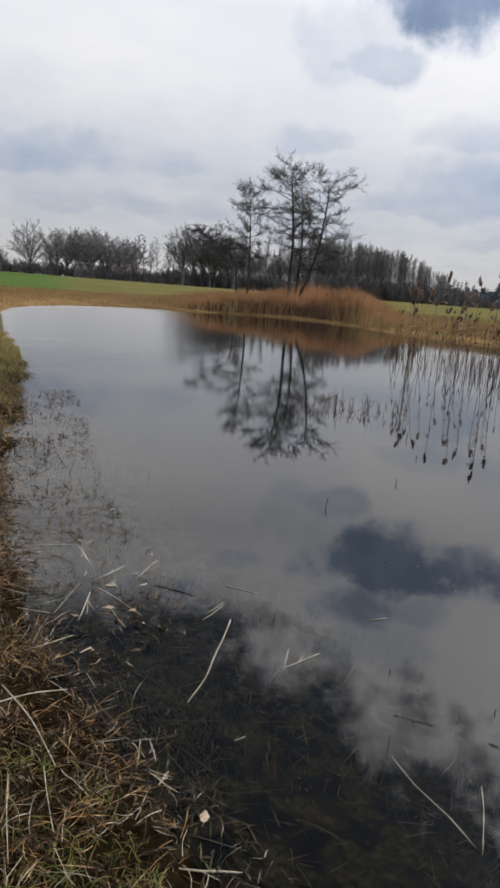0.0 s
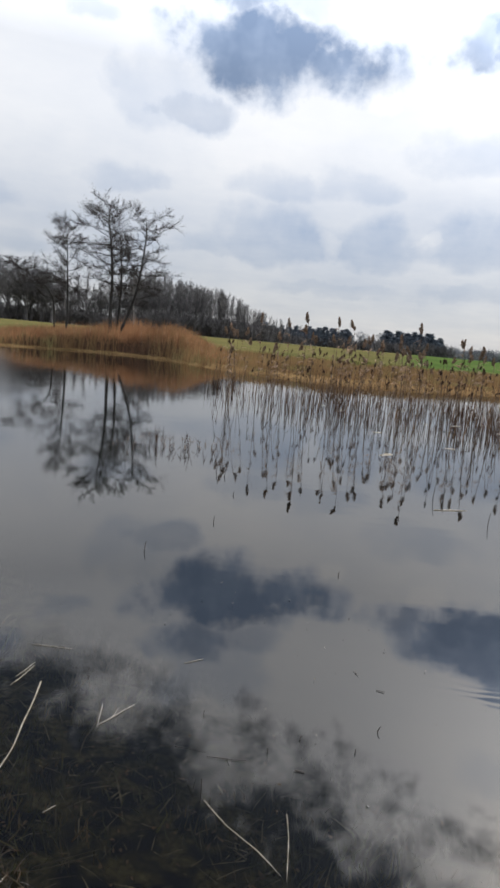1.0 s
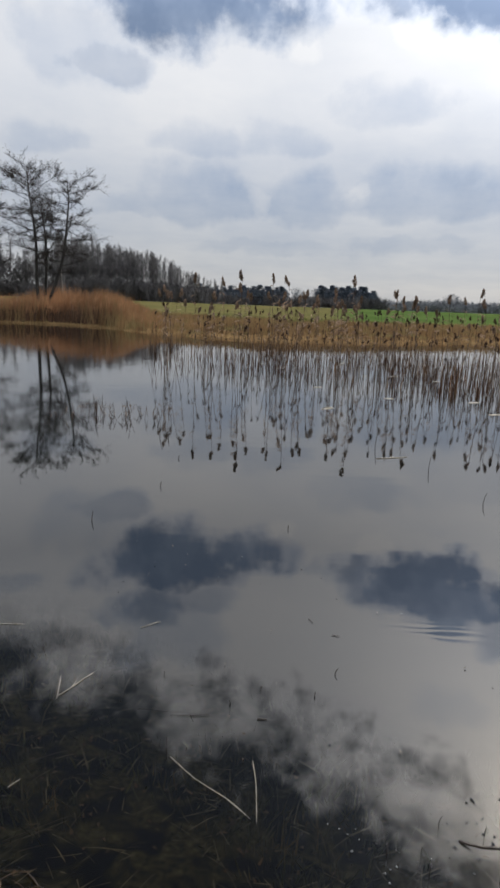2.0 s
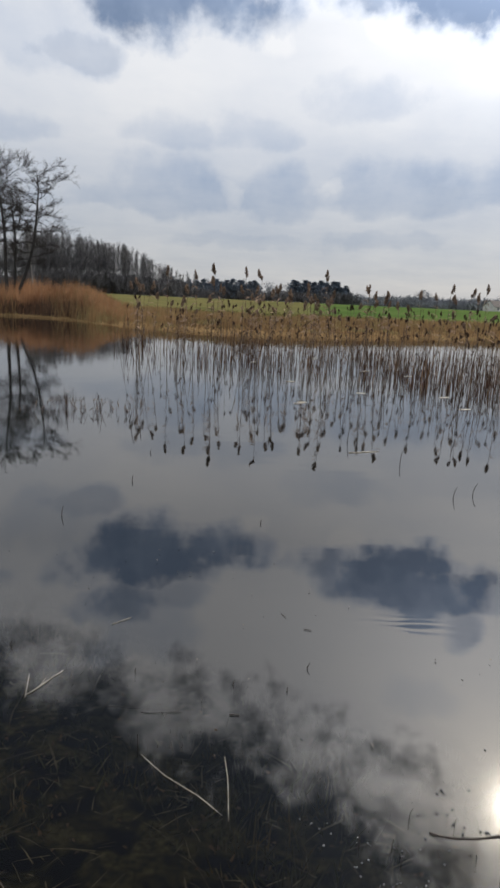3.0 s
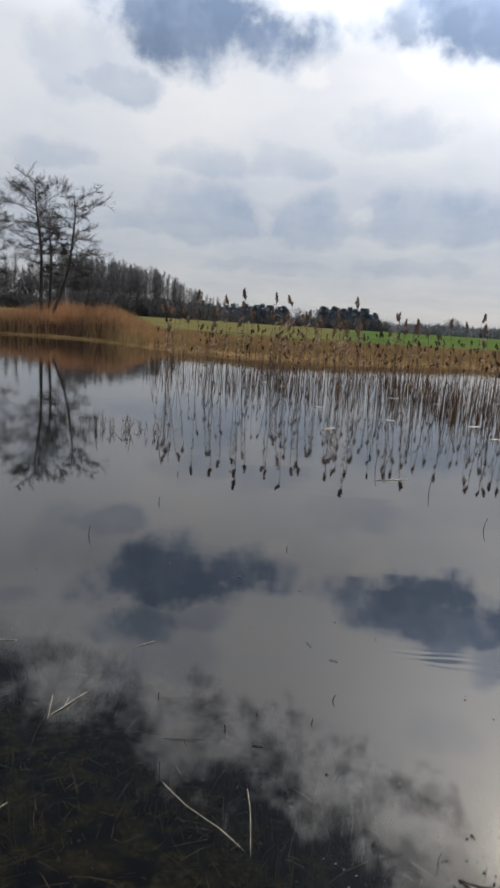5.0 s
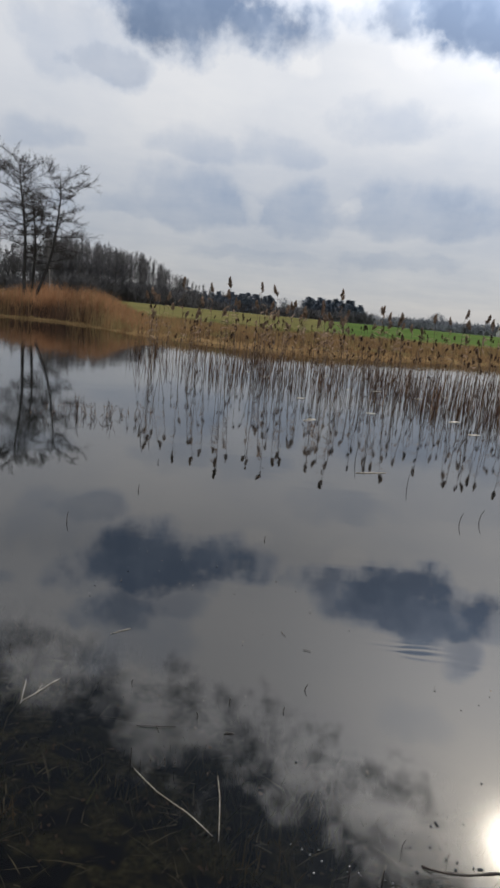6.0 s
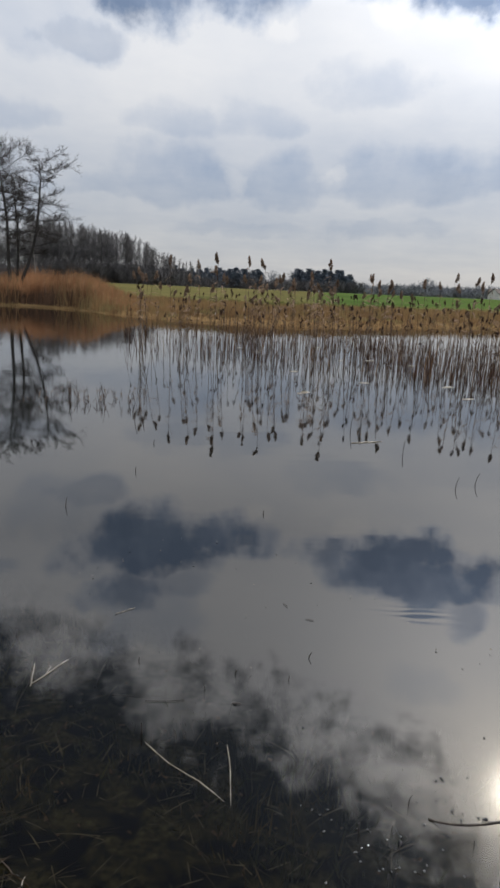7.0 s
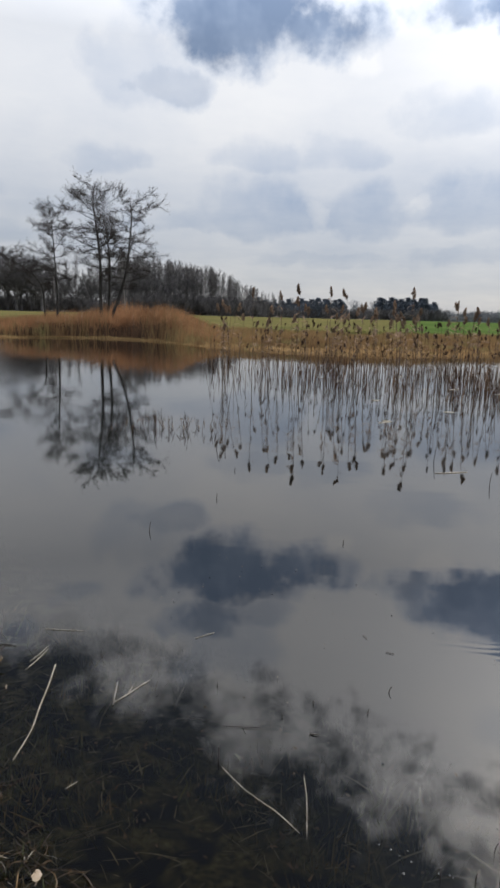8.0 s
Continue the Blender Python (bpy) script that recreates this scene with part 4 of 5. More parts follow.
# ---- distant houses ----
def house(az, dist, wide, deep, eaves, ridge, turn, wall_mat, label):
    x, y = polar(az, dist)
    home = thing("house", Matrix.Translation((x, y, at_land(x, y))) @ Matrix.Rotation(radians(turn), 4, "Z"), label, "house", "houses beyond the meadow")
    w, d = wide / 2, deep / 2
    b = Build()
    b.v = [(-w, -d, -0.3), (w, -d, -0.3), (w, d, -0.3), (-w, d, -0.3), (-w, -d, eaves), (w, -d, eaves), (w, d, eaves), (-w, d, eaves), (-w, 0, ridge - 0.15), (w, 0, ridge - 0.15)]
    b.f = [(0, 1, 5, 4), (1, 2, 6, 9, 5), (2, 3, 7, 6), (3, 0, 4, 8, 7)]
    part("wall", b, wall_mat, home)
    r = Build()
    o, t = 0.4, 0.18
    k = (ridge - eaves) / d
    for s in (-1, 1):
        q = len(r.v)
        low, top = eaves - o * k, ridge
        r.v += [(-w - o, s * (d + o), low), (w + o, s * (d + o), low), (w + o, 0, top), (-w - o, 0, top), (-w - o, s * (d + o), low + t), (w + o, s * (d + o), low + t), (w + o, 0, top + t), (-w - o, 0, top + t)]
        r.f += [(q, q + 1, q + 2, q + 3), (q + 4, q + 7, q + 6, q + 5), (q, q + 4, q + 5, q + 1), (q, q + 3, q + 7, q + 4), (q + 1, q + 5, q + 6, q + 2)]
    roof = part("roof", r, M_ROOF, home)
    c = Build()
    c.tube([(w * 0.5, 0.2, ridge - 0.4), (w * 0.5, 0.2, ridge + 1.0)], [0.4, 0.38], 4)
    part("chimney", c, M_BRICK, roof)
    for i in range(3):
        g = Build()
        cx = -w + wide * (i + 0.5) / 3
        g.v = [(cx - 0.5, -d - 0.03, 0.9), (cx + 0.5, -d - 0.03, 0.9), (cx + 0.5, -d - 0.03, 2.1), (cx - 0.5, -d - 0.03, 2.1), (cx - 0.5, -d + 0.04, 0.9), (cx + 0.5, -d + 0.04, 0.9), (cx + 0.5, -d + 0.04, 2.1), (cx - 0.5, -d + 0.04, 2.1)]
        g.f = [(0, 1, 2, 3), (0, 4, 5, 1), (1, 5, 6, 2), (2, 6, 7, 3), (3, 7, 4, 0)]
        part("window", g, M_PANE, home)


house(-43.4, 235, 14, 9, 2.4, 5.2, 28, M_BRICK, "low brick farmhouse with a dark tiled roof")
house(-34.4, 245, 10, 7, 2.4, 4.8, 30, M_RENDER, "pale house with a dark roof behind bare trees")
house(-31.6, 245, 13, 8, 2.4, 5.0, 32, M_BRICK, "long brick barn with a dark roof")
house(1.4, 330, 3.4, 3.0, 2.2, 3.2, 8, M_RENDER, "small white hut at the foot of a dark wood")
house(23.6, 372, 13, 9, 2.6, 5.6, 20, M_RENDER, "pale farmhouse near the far tree line")


# ---- reeds and sedge along the far bank ----
def reed_height(az):
    return np.interp(az, [-45, -38, -30, -26, -20, -15, -12, -9.5, -7, 0, 12, 30], [0.30, 0.30, 0.38, 0.95, 1.6, 2.2, 2.0, 1.3, 0.72, 0.62, 0.6, 0.7])


def far_bank(count, seed, depth_in, depth_out, az_lo, az_hi, tall, share, width, mat, label, name, kind="stuff"):
    rng = np.random.default_rng(seed)
    az = rng.uniform(az_lo, az_hi, count * 6)
    r = rng.uniform(20, 66, count * 6)
    x, y = r * np.sin(np.radians(az)), r * np.cos(np.radians(az))
    d = from_shore(x, y)
    lim = np.interp(az, [-45, -28, -20, -10, -6, 0, 30], depth_out)
    clump = ripple(x, y, 0.8) * 0.5 + ripple(x, y, 2.3) * 0.3
    share = share * ease(az, az_lo, az_lo + 5) * (1 - ease(az, az_hi - 5, az_hi))
    keep = (d > depth_in) & (d < lim * (1 + 0.25 * clump)) & (rng.random(len(d)) < share * (0.75 + 0.5 * clump)) & (y > 20)
    x, y, az, d = (v[keep][:count] for v in (x, y, az, d))
    z = land(x, y)[0]
    fade, rise = np.interp(az, [-30, -26, -11, -7], [0.75, 0.45, 0.45, 0.8]), np.interp(az, [-30, -26, -11, -7], [4, 1.6, 1.6, 5])
    h = np.maximum(reed_height(az) * tall, 0.12) * rng.uniform(0.50, 1.15, len(x)) * (0.90 + 0.20 * ripple(x, y, 0.7) + 0.10 * ripple(x, y, 2.1)) * (1 - fade + fade * ease(d, -0.2, rise))
    lean = rng.normal(0, 0.13, (len(x), 2)) + (0.05, 0.0)
    base = np.stack([x, y, z - 0.03], 1)
    tip = base + np.stack([lean[:, 0] * h, lean[:, 1] * h, h], 1)
    ob = new(name, blades_mesh(name, base, tip, rng.uniform(0.6, 1.4, len(x)) * width, rng.uniform(-0.7, 0.7, len(x)), mat))
    return tagged(ob, label, "reeds", kind=kind)


far_bank(38000, 1, 1.1, [2.5, 4.0, 7.5, 7.0, 4.5, 4.0, 4.0], -29, -6.5, 1.0, 1.0, 0.026, M_REEDBED, "dense orange-brown dead reeds on the far bank", "reed_bed")
far_bank(500, 5, 1.2, [2.5, 4.0, 6.5, 6.0, 4.5, 4.0, 4.0], -28, -7.5, 1.16, 1.0, 0.03, M_PLUME, "pale plumes over the reed bed on the far bank", "reed_plumes")
far_bank(15000, 6, 0.55, [0.5, 0.5, 3.6, 0.5, 0.5, 0.5, 0.5], -28, -10, 0.66, 1.0, 0.042, M_BRAMBLE, "dark tangled brush at the foot of the alder", "brush")
far_bank(34000, 2, 0.10, [5.0, 5.5, 4.0, 7.0, 10.0, 12.0, 12.0], -15.5, 38, 1.0, 1.0, 0.030, M_SEDGE, "dry orange sedge along the far shore", "sedge_fringe")
far_bank(22000, 3, 0.25, [18.0, 16.0, 8.0, 4.0, 4.0, 4.0, 4.0], -51, -16, 1.0, 1.0, 0.032, M_SEDGE, "dry yellow-brown grass along the far shore", "sedge_fringe")
far_bank(14000, 7, 8.0, [60.0, 50.0, 30.0, 30.0, 40.0, 60.0, 60.0], -50, 38, 0.35, 1.0, 0.04, M_GRASS, "rough yellowish grass on the meadow behind the reeds", "meadow_grass")
far_bank(16000, 4, -0.25, [1.2, 1.2, 1.5, 1.5, 0.9, 0.6, 0.6], -50, 34, 0.12, 1.0, 0.04, M_EDGE, "low pale green grass at the waterline", "grass_fringe")


# ---- reeds standing in the water ----
def panicle(build, top, way, length, width, rng, lumps):
    """A drooping one-sided seed head of many small tufts along a bent axis."""
    axis = bend(top, (way[0] * 0.22, way[1] * 0.22, 1.0), length, 5, rng, 0.10, -0.05)
    for i in range(lumps):
        p, d = along(axis, (i + rng.random()) / lumps)
        k = math.sin(math.pi * min(1, 0.15 + 0.85 * (i + 0.5) / lumps)) ** 0.7
        off = Vector((rng.uniform(-1, 1) + way[0] * 0.7, rng.uniform(-1, 1) + way[1] * 0.7, rng.uniform(-0.9, 0.3))) * width * 0.45 * k
        tip = p + off + Vector((way[0] * 0.3, way[1] * 0.3, -0.35)) * length * 0.25
        build.blade(p, tip, width * 0.28, (rng.uniform(-1, 1), rng.uniform(-1, 1), 0.4))
        build.lump(p + off * 0.7, width * 0.13, (1, 1, 1.8), rng)


def reed(seed, height, head, label, group, leaves=3):
    """One dead reed: a jointed stem, torn leaves and a seed head."""
    rng = random.Random(seed)
    plant_ = thing("reed", (0, 0, -200), label, "reed", group)
    line = bend((0, 0, -0.5), (rng.uniform(-0.06, 0.06), rng.uniform(-0.06, 0.06), 1), height + 0.5, 7, rng, 0.025, 0.0)
    stem = Build()
    stem.tube(line, taper(8, 0.0065, 0.0035), 5)
    part("stem", stem, M_STEM if head else M_HEAD, plant_)
    for _ in range(leaves):
        p, d = along(line, rng.uniform(0.45, 0.95))
        a = rng.uniform(0, 6.28)
        leaf = Build()
        leaf.blade(p, p + Vector((math.cos(a) * 0.16, math.sin(a) * 0.12, rng.uniform(-0.26, 0.16))), 0.022, (-math.sin(a), math.cos(a), 0), 0.03)
        part("leaf", leaf, M_STEM, plant_)
    if head == "plume":
        for _ in range(5):
            p, d = along(line, rng.uniform(0.68, 0.96))
            a = rng.uniform(-0.9, 0.9)
            flag = Build()
            flag.blade(p, p + Vector((math.cos(a) * 0.22, math.sin(a) * 0.22, rng.uniform(-0.20, 0.10))), 0.032, (-math.sin(a), math.cos(a), 0.3), 0.04)
            part("flag_leaf", flag, M_PLUME, plant_)
    if head:
        tuft = Build()
        a = rng.uniform(-0.6, 0.9)
        if head == "plume":
            panicle(tuft, line[-1] - Vector((0, 0, 0.04)), (math.cos(a), math.sin(a)), 0.24, 0.12, rng, 46)
            part("seed_head", tuft, M_PLUME, plant_, "fluffy drooping plume")
        else:
            panicle(tuft, line[-1] - Vector((0, 0, 0.04)), (math.cos(a), math.sin(a)), 0.10, 0.075, rng, 26)
            part("seed_head", tuft, M_HEAD, plant_, "dark compact seed head")
    return plant_


def build_reeds():
    rng = random.Random(21)
    low = [reed(s, 1.45, "tuft", "dead brown reed with a dark seed head standing in the pond", "reeds in the pond") for s in range(1, 8)]
    tall = [reed(s, 2.3, "plume", "tall dead reed with a fluffy drooping plume in the pond", "tall plumed reeds", 7) for s in range(11, 17)]
    bare = [reed(s, 1.1, "", "broken headless reed stalk standing in the pond", "broken reed stalks", 1) for s in range(21, 26)]

    short = [reed(s, 0.26, "", "short broken reed stalk just above the water", "broken reed stalks", 1) for s in range(31, 35)]

    def stand(pool, x, y, size, tilt=0.10, slim=1.0):
        m = Matrix.Translation((x, y, 0)) @ Matrix.Rotation(rng.gauss(0, tilt), 4, "X") @ Matrix.Rotation(rng.gauss(0, tilt), 4, "Y") @ Matrix.Rotation(rng.uniform(0, 6.28), 4, "Z")
        copy_thing(rng.choice(pool), m @ Matrix.Diagonal((slim, slim, size, 1)))

    def spot():
        """A place in the stand: thin to the west, close to the east, in loose clumps."""
        while True:
            az = -9.5 + 41 * rng.random()
            near = 15.5 - 0.13 * max(az, -9)
            r = near + 10.5 * rng.random() ** 0.9
            x, y = polar(az, r)
            thick = min(1.0, 0.28 + (az + 9.5) / 22) * (0.62 + 0.5 * float(ripple(x, y, 0.9)))
            if rng.random() < thick and float(from_shore(x, y)[0]) < -0.8:
                return x, y

    for _ in range(215):
        stand(low, *spot(), rng.uniform(0.42, 1.14))
    for _ in range(30):
        stand(bare, *spot(), rng.uniform(0.45, 1.25))
    # the few that rise over the rest, by bearing and height of tip
    for az, el in ((-4.4, 2.4), (-2.2, 2.2), (-0.5, 2.8), (-0.9, 1.8), (-6.0, 1.0), (2.5, 2.6), (3.5, 2.5), (4.6, 1.3), (6.4, 0.7), (8.4, 0.8), (9.7, 2.6), (9.9, 0.6), (14.1, 1.2), (11.8, 0.2), (19.8, 1.9), (20.6, 1.1), (21.3, 1.7), (22.0, 1.3), (23.0, 2.0), (16.6, 0.2), (13.7, 0.8), (-0.2, 1.2), (3.0, 1.2), (24.5, 1.6), (26.4, 1.8), (-3.2, 1.1)):
        r = rng.uniform(14.5, 18)
        x, y = polar(az, r)
        stand(tall, x, y, (1.62 + r * math.tan(radians(el))) / 2.3 - 0.045, 0.03)
    # a looser crowd of plumes below them
    for _ in range(52):
        az = min(max(rng.gauss(5, 8), -7), 31)
        r = rng.uniform(14.5, 19)
        x, y = polar(az, r)
        stand(tall, x, y, (1.62 + r * math.tan(radians(rng.uniform(-0.6, 2.1)))) / 2.3 - 0.10, 0.05)
    for x, y in ((-2.42, 9.05), (-2.2, 8.87), (-2.07, 9.16), (-1.86, 8.97), (-1.71, 9.27), (-2.3, 9.5), (-2.0, 8.6), (-1.6, 9.0), (-2.5, 9.3), (-1.95, 9.4), (-1.5, 9.3), (-2.15, 9.25), (-1.8, 8.75), (-1.4, 8.95), (-2.6, 8.9), (-2.35, 9.15), (-2.28, 8.75), (-1.9, 9.1), (-1.65, 9.15), (-1.3, 9.2), (-2.05, 9.3)):
        stand(short, x, y, rng.uniform(0.35, 0.9), 0.16, 0.6)
        for _ in range(2):
            stand(short, x + rng.uniform(-0.3, 0.5), y + rng.uniform(-0.4, 0.4), rng.uniform(0.3, 0.9), 0.2, 0.6)
    for model in low + tall + bare + short:
        drop_model(model)


build_reeds()


def reed_stand(count, seed, name, mat, height, width, label):
    """The many thin stalks between the reeds that can be told apart."""
    rng = np.random.default_rng(seed)
    az = rng.uniform(-9.0, 31.0, count * 8)
    r = 15.2 - 0.13 * az + 11 * rng.random(count * 8)
    x, y = r * np.sin(np.radians(az)), r * np.cos(np.radians(az))
    ok = (from_shore(x, y) < -0.5) & (rng.random(len(x)) < np.clip(0.2 + (az + 9.5) / 25, 0, 1) * (0.6 + 0.55 * ripple(x, y, 0.9)))
    x, y = x[ok][:count], y[ok][:count]
    n = len(x)
    h = rng.uniform(height[0], height[1], n)
    base = np.stack([x, y, np.full(n, -0.2)], 1)
    tip = base + np.stack([rng.normal(0.02, 0.10, n) * h, rng.normal(0, 0.10, n) * h, h + 0.2], 1)
    tagged(new(name, blades_mesh(name, base, tip, rng.uniform(width[0], width[1], n), rng.uniform(-0.8, 0.8, n), mat)), label, "reeds", kind="stuff")


reed_stand(230, 1, "reed_stalks", M_STEM, (0.35, 1.3), (0.009, 0.015), "thin broken reed stalks standing in the pond")
reed_stand(1150, 3, "short_reed_stalks", M_HEAD, (0.12, 0.55), (0.012, 0.024), "short dark broken reed stalks in the pond")
reed_stand(230, 2, "reed_leaves", M_DRYLEAF, (0.25, 0.95), (0.010, 0.020), "orange-brown dead reed leaves standing in the pond")


def reed_tops():
    """The dark heads further back in the stand, each on its stem."""
    rng = random.Random(77)
    b = Build()
    n = 0
    while n < 90:
        az, r = rng.uniform(-7.5, 31), rng.uniform(16.5, 27)
        x, y = polar(az, r)
        if rng.random() > min(1.0, 0.3 + (az + 8) / 24) or float(from_shore(x, y)[0]) > -0.8:
            continue
        n += 1
        h = rng.uniform(0.75, 1.5)
        lean = (rng.gauss(0, 0.07) * h, rng.gauss(0, 0.07) * h)
        b.blade((x, y, -0.1), (x + lean[0], y + lean[1], h), 0.011, (1, 0, 0))
        for k in range(4):
            b.lump((x + lean[0] + rng.uniform(-0.02, 0.03), y + lean[1], h - 0.09 + 0.035 * k), rng.uniform(0.020, 0.034), (1, 1, 1.3), rng)
    tagged(new("reed_tops", b.mesh("reed_tops", M_HEAD)), "dark seed heads on thin reeds deep in the stand", "reeds", kind="stuff")


reed_tops()

# ---- stubs and sprouts that break the surface ----
def stub(x, y, h, lean):
    thick = 0.0018 + 0.0005 * y
    rng = random.Random(int(x * 1000) + int(y * 77))
    ob = thing("reed_stub", (x, y, 0), "thin dark dead stalk poking out of the water", "reed stub", "dead stalks in the shallows")
    b = Build()
    a = rng.uniform(0, 6.28)
    pts = smooth_line([(0, 0, -0.05), (0, 0, 0), (lean * h * 0.4, 0.02 * h, h * 0.6), (lean * h, 0.05 * h * math.cos(a), h)], 3)
    b.tube(pts, taper(len(pts), thick, thick * 0.5), 5)
    part("stalk", b, M_DARKSTALK, ob)


for x, y, h, lean in (
        (-1.10, 4.57, 0.075, 0.15), (-0.71, 5.55, 0.05, 0.1), (-0.88, 7.57, 0.08, 0.1), (-1.01, 7.75, 0.16, 0.2), (1.99, 6.48, 0.14, 0.1), (2.14, 5.31, 0.10, 0.25),
        (2.36, 5.42, 0.11, 0.3), (0.38, 4.51, 0.03, 0.1), (0.47, 2.59, 0.03, 0.4), (0.36, 2.42, 0.02, 0.1), (-0.23, 2.07, 0.05, 0.0), (0.13, 2.46, 0.02, 0.2),
        (1.64, 7.56, 0.22, 0.12), (1.73, 7.43, 0.14, 0.1), (-0.66, 6.63, 0.04, 0.2), (-4.1, 5.79, 0.03, 0.4), (-2.6, 4.5, 0.03, 0.1), (-2.41, 3.66, 0.10, 0.1),
        (0.69, 1.74, 0.035, 0.3), (0.83, 1.71, 0.02, 0.1), (0.50, 1.63, 0.03, 0.0), (0.60, 1.62, 0.03, 0.1)):
    stub(x, y, h, lean)
for x, y, h, lean in ((0.61, 1.56, 0.03, 0.15), (0.85, 1.58, 0.015, -0.2), (0.57, 1.46, 0.025, 0.05), (0.55, 1.46, 0.02, -0.1), (-0.30, 2.55, 0.02, 0.2), (0.0, 2.35, 0.02, -0.3), (-0.9, 2.75, 0.03, 0.2)):
    stub(x, y, h, lean)


# ---- loose stalks on and under the surface ----
STRAWS = {
    "p": ("floating_straw", M_STRAW, 0.003, "pale dry reed stalk floating on the water"),
    "s": ("sunken_straw", M_WETSTRAW, -0.05, "brown reed stalk sunk below the surface"),
    "b": ("sodden_straw", M_WETSTRAW, -0.010, "sodden brown stalk lying at the water's edge"),
    "d": ("dark_stalk", M_DARKSTALK, 0.004, "black rotten stalk floating on the water")}


def straw(kind, x0, y0, x1, y1, mm):
    name, mat, z, label = STRAWS[kind]
    rng = random.Random(int(x0 * 991) + int(y1 * 313))
    a, b = Vector((x0, y0, max(z, at_land(x0, y0) + 0.008))), Vector((x1, y1, max(z, at_land(x1, y1) + 0.008)))
    d = b - a
    side = Vector((-d.y, d.x, 0)).normalized()
    ob = thing(name, a, label, "straw", "loose stalks in the shallows")
    pts = smooth_line([(0, 0, 0), d * 0.35 + side * d.length * rng.uniform(-0.025, 0.025), d * 0.7 + side * d.length * rng.uniform(-0.025, 0.025), d], 2)
    r = mm / 3700
    body = Build()
    body.tube(pts, [r * 0.9] + [r * rng.uniform(0.9, 1.1) for _ in pts[2:]] + [r * 0.35], 6)
    part("stalk", body, mat, ob, smooth=True)
    if mm > 7 and kind == "p":
        flap = Build()
        p = pts[2]
        flap.blade(p, p + (d.normalized() + side * rng.choice((-0.5, 0.5))) * d.length * 0.35, r * 1.6, tuple(side))
        part("leaf_sheath", flap, mat, ob)


straw("p", -1.82, 2.61, -1.47, 2.46, 6)
straw("b", -1.91, 2.71, -1.82, 2.61, 7)
straw("p", -1.64, 2.45, -1.48, 2.33, 6)
straw("p", -2.02, 2.23, -1.86, 2.28, 6)
straw("b", -1.81, 2.21, -1.70, 2.35, 6)
straw("b", -2.25, 2.52, -2.14, 2.58, 7)
straw("d", -2.28, 2.85, -2.08, 2.78, 7)
straw("d", -1.58, 2.78, -1.41, 2.78, 8)
straw("b", -1.98, 2.50, -2.07, 2.73, 7)
straw("p", -2.22, 2.34, -2.08, 2.38, 6)
straw("p", -2.36, 2.59, -2.22, 2.59, 5)
straw("d", -5.08, 5.54, -4.88, 5.68, 8)
straw("p", -2.46, 2.88, -2.30, 2.99, 7)
straw("p", -2.21, 2.99, -2.04, 2.85, 12)
straw("p", -1.88, 2.72, -1.84, 2.91, 10)
straw("p", -1.85, 2.29, -1.93, 2.63, 6)
straw("p", -1.84, 2.58, -1.71, 2.28, 9)
straw("p", -1.83, 2.55, -1.71, 2.35, 6)
straw("b", -1.86, 2.64, -1.53, 2.49, 8)
straw("p", -1.70, 2.80, -1.72, 3.06, 12)
straw("d", -1.57, 2.78, -1.34, 2.77, 9)
straw("d", -2.35, 3.13, -2.24, 3.13, 7)
straw("d", -2.11, 3.34, -1.97, 3.31, 6)
straw("d", -2.27, 2.83, -2.17, 2.81, 7)
straw("p", -1.82, 2.19, -1.80, 2.34, 6)
straw("p", -1.20, 2.57, -1.17, 2.76, 6)
straw("p", -1.75, 1.96, -1.65, 2.17, 8)
straw("s", -1.59, 2.06, -1.41, 2.21, 7)
straw("p", -1.55, 1.84, -1.38, 1.79, 5)
straw("b", -1.57, 1.94, -1.26, 1.85, 6)
straw("p", -1.43, 1.95, -1.35, 1.89, 6)
straw("b", -1.23, 2.07, -1.13, 2.03, 9)
straw("s", -1.17, 2.20, -1.09, 2.38, 7)
straw("p", -1.04, 1.71, -0.98, 1.58, 10)
straw("p", -1.06, 1.69, -1.00, 1.73, 8)
straw("p", -1.01, 1.72, -0.94, 1.64, 8)
straw("p", -0.88, 1.55, -0.88, 1.62, 9)
straw("p", -0.96, 1.59, -0.81, 1.55, 8)
straw("p", -0.87, 1.39, -0.89, 1.49, 7)
straw("b", -1.20, 1.81, -0.95, 1.70, 5)
straw("b", -1.15, 1.86, -0.90, 1.71, 6)
straw("b", -0.83, 1.62, -0.66, 1.53, 6)
straw("b", -0.74, 1.43, -0.59, 1.60, 8)
straw("d", -0.71, 1.42, -0.53, 1.44, 6)
straw("s", -0.71, 1.66, -0.52, 1.77, 6)
straw("p", -0.68, 1.30, -0.52, 1.37, 9)
straw("s", -1.07, 1.88, -0.85, 1.99, 7)
straw("p", -0.72, 2.37, -0.61, 2.55, 8)
straw("p", -0.72, 2.35, -0.75, 2.52, 7)
straw("s", -0.75, 2.23, -0.77, 2.54, 9)
straw("p", -1.21, 2.64, -1.18, 2.79, 6)
straw("s", -0.47, 2.42, -0.46, 2.60, 12)
straw("p", -0.47, 2.96, -0.38, 3.03, 6)
straw("p", -1.27, 2.96, -1.06, 2.96, 6)
straw("s", -0.39, 2.37, -0.25, 2.36, 6)
straw("d", -0.24, 2.26, -0.08, 2.27, 6)
straw("p", -0.21, 2.02, 0.08, 1.74, 6)
straw("s", -0.70, 1.68, -0.52, 1.79, 7)
straw("p", -0.74, 1.85, -0.71, 1.89, 7)
straw("s", -0.84, 1.68, -0.67, 1.59, 7)
straw("p", 0.09, 2.01, 0.10, 1.72, 5)
straw("d", 0.11, 2.25, 0.15, 2.25, 9)
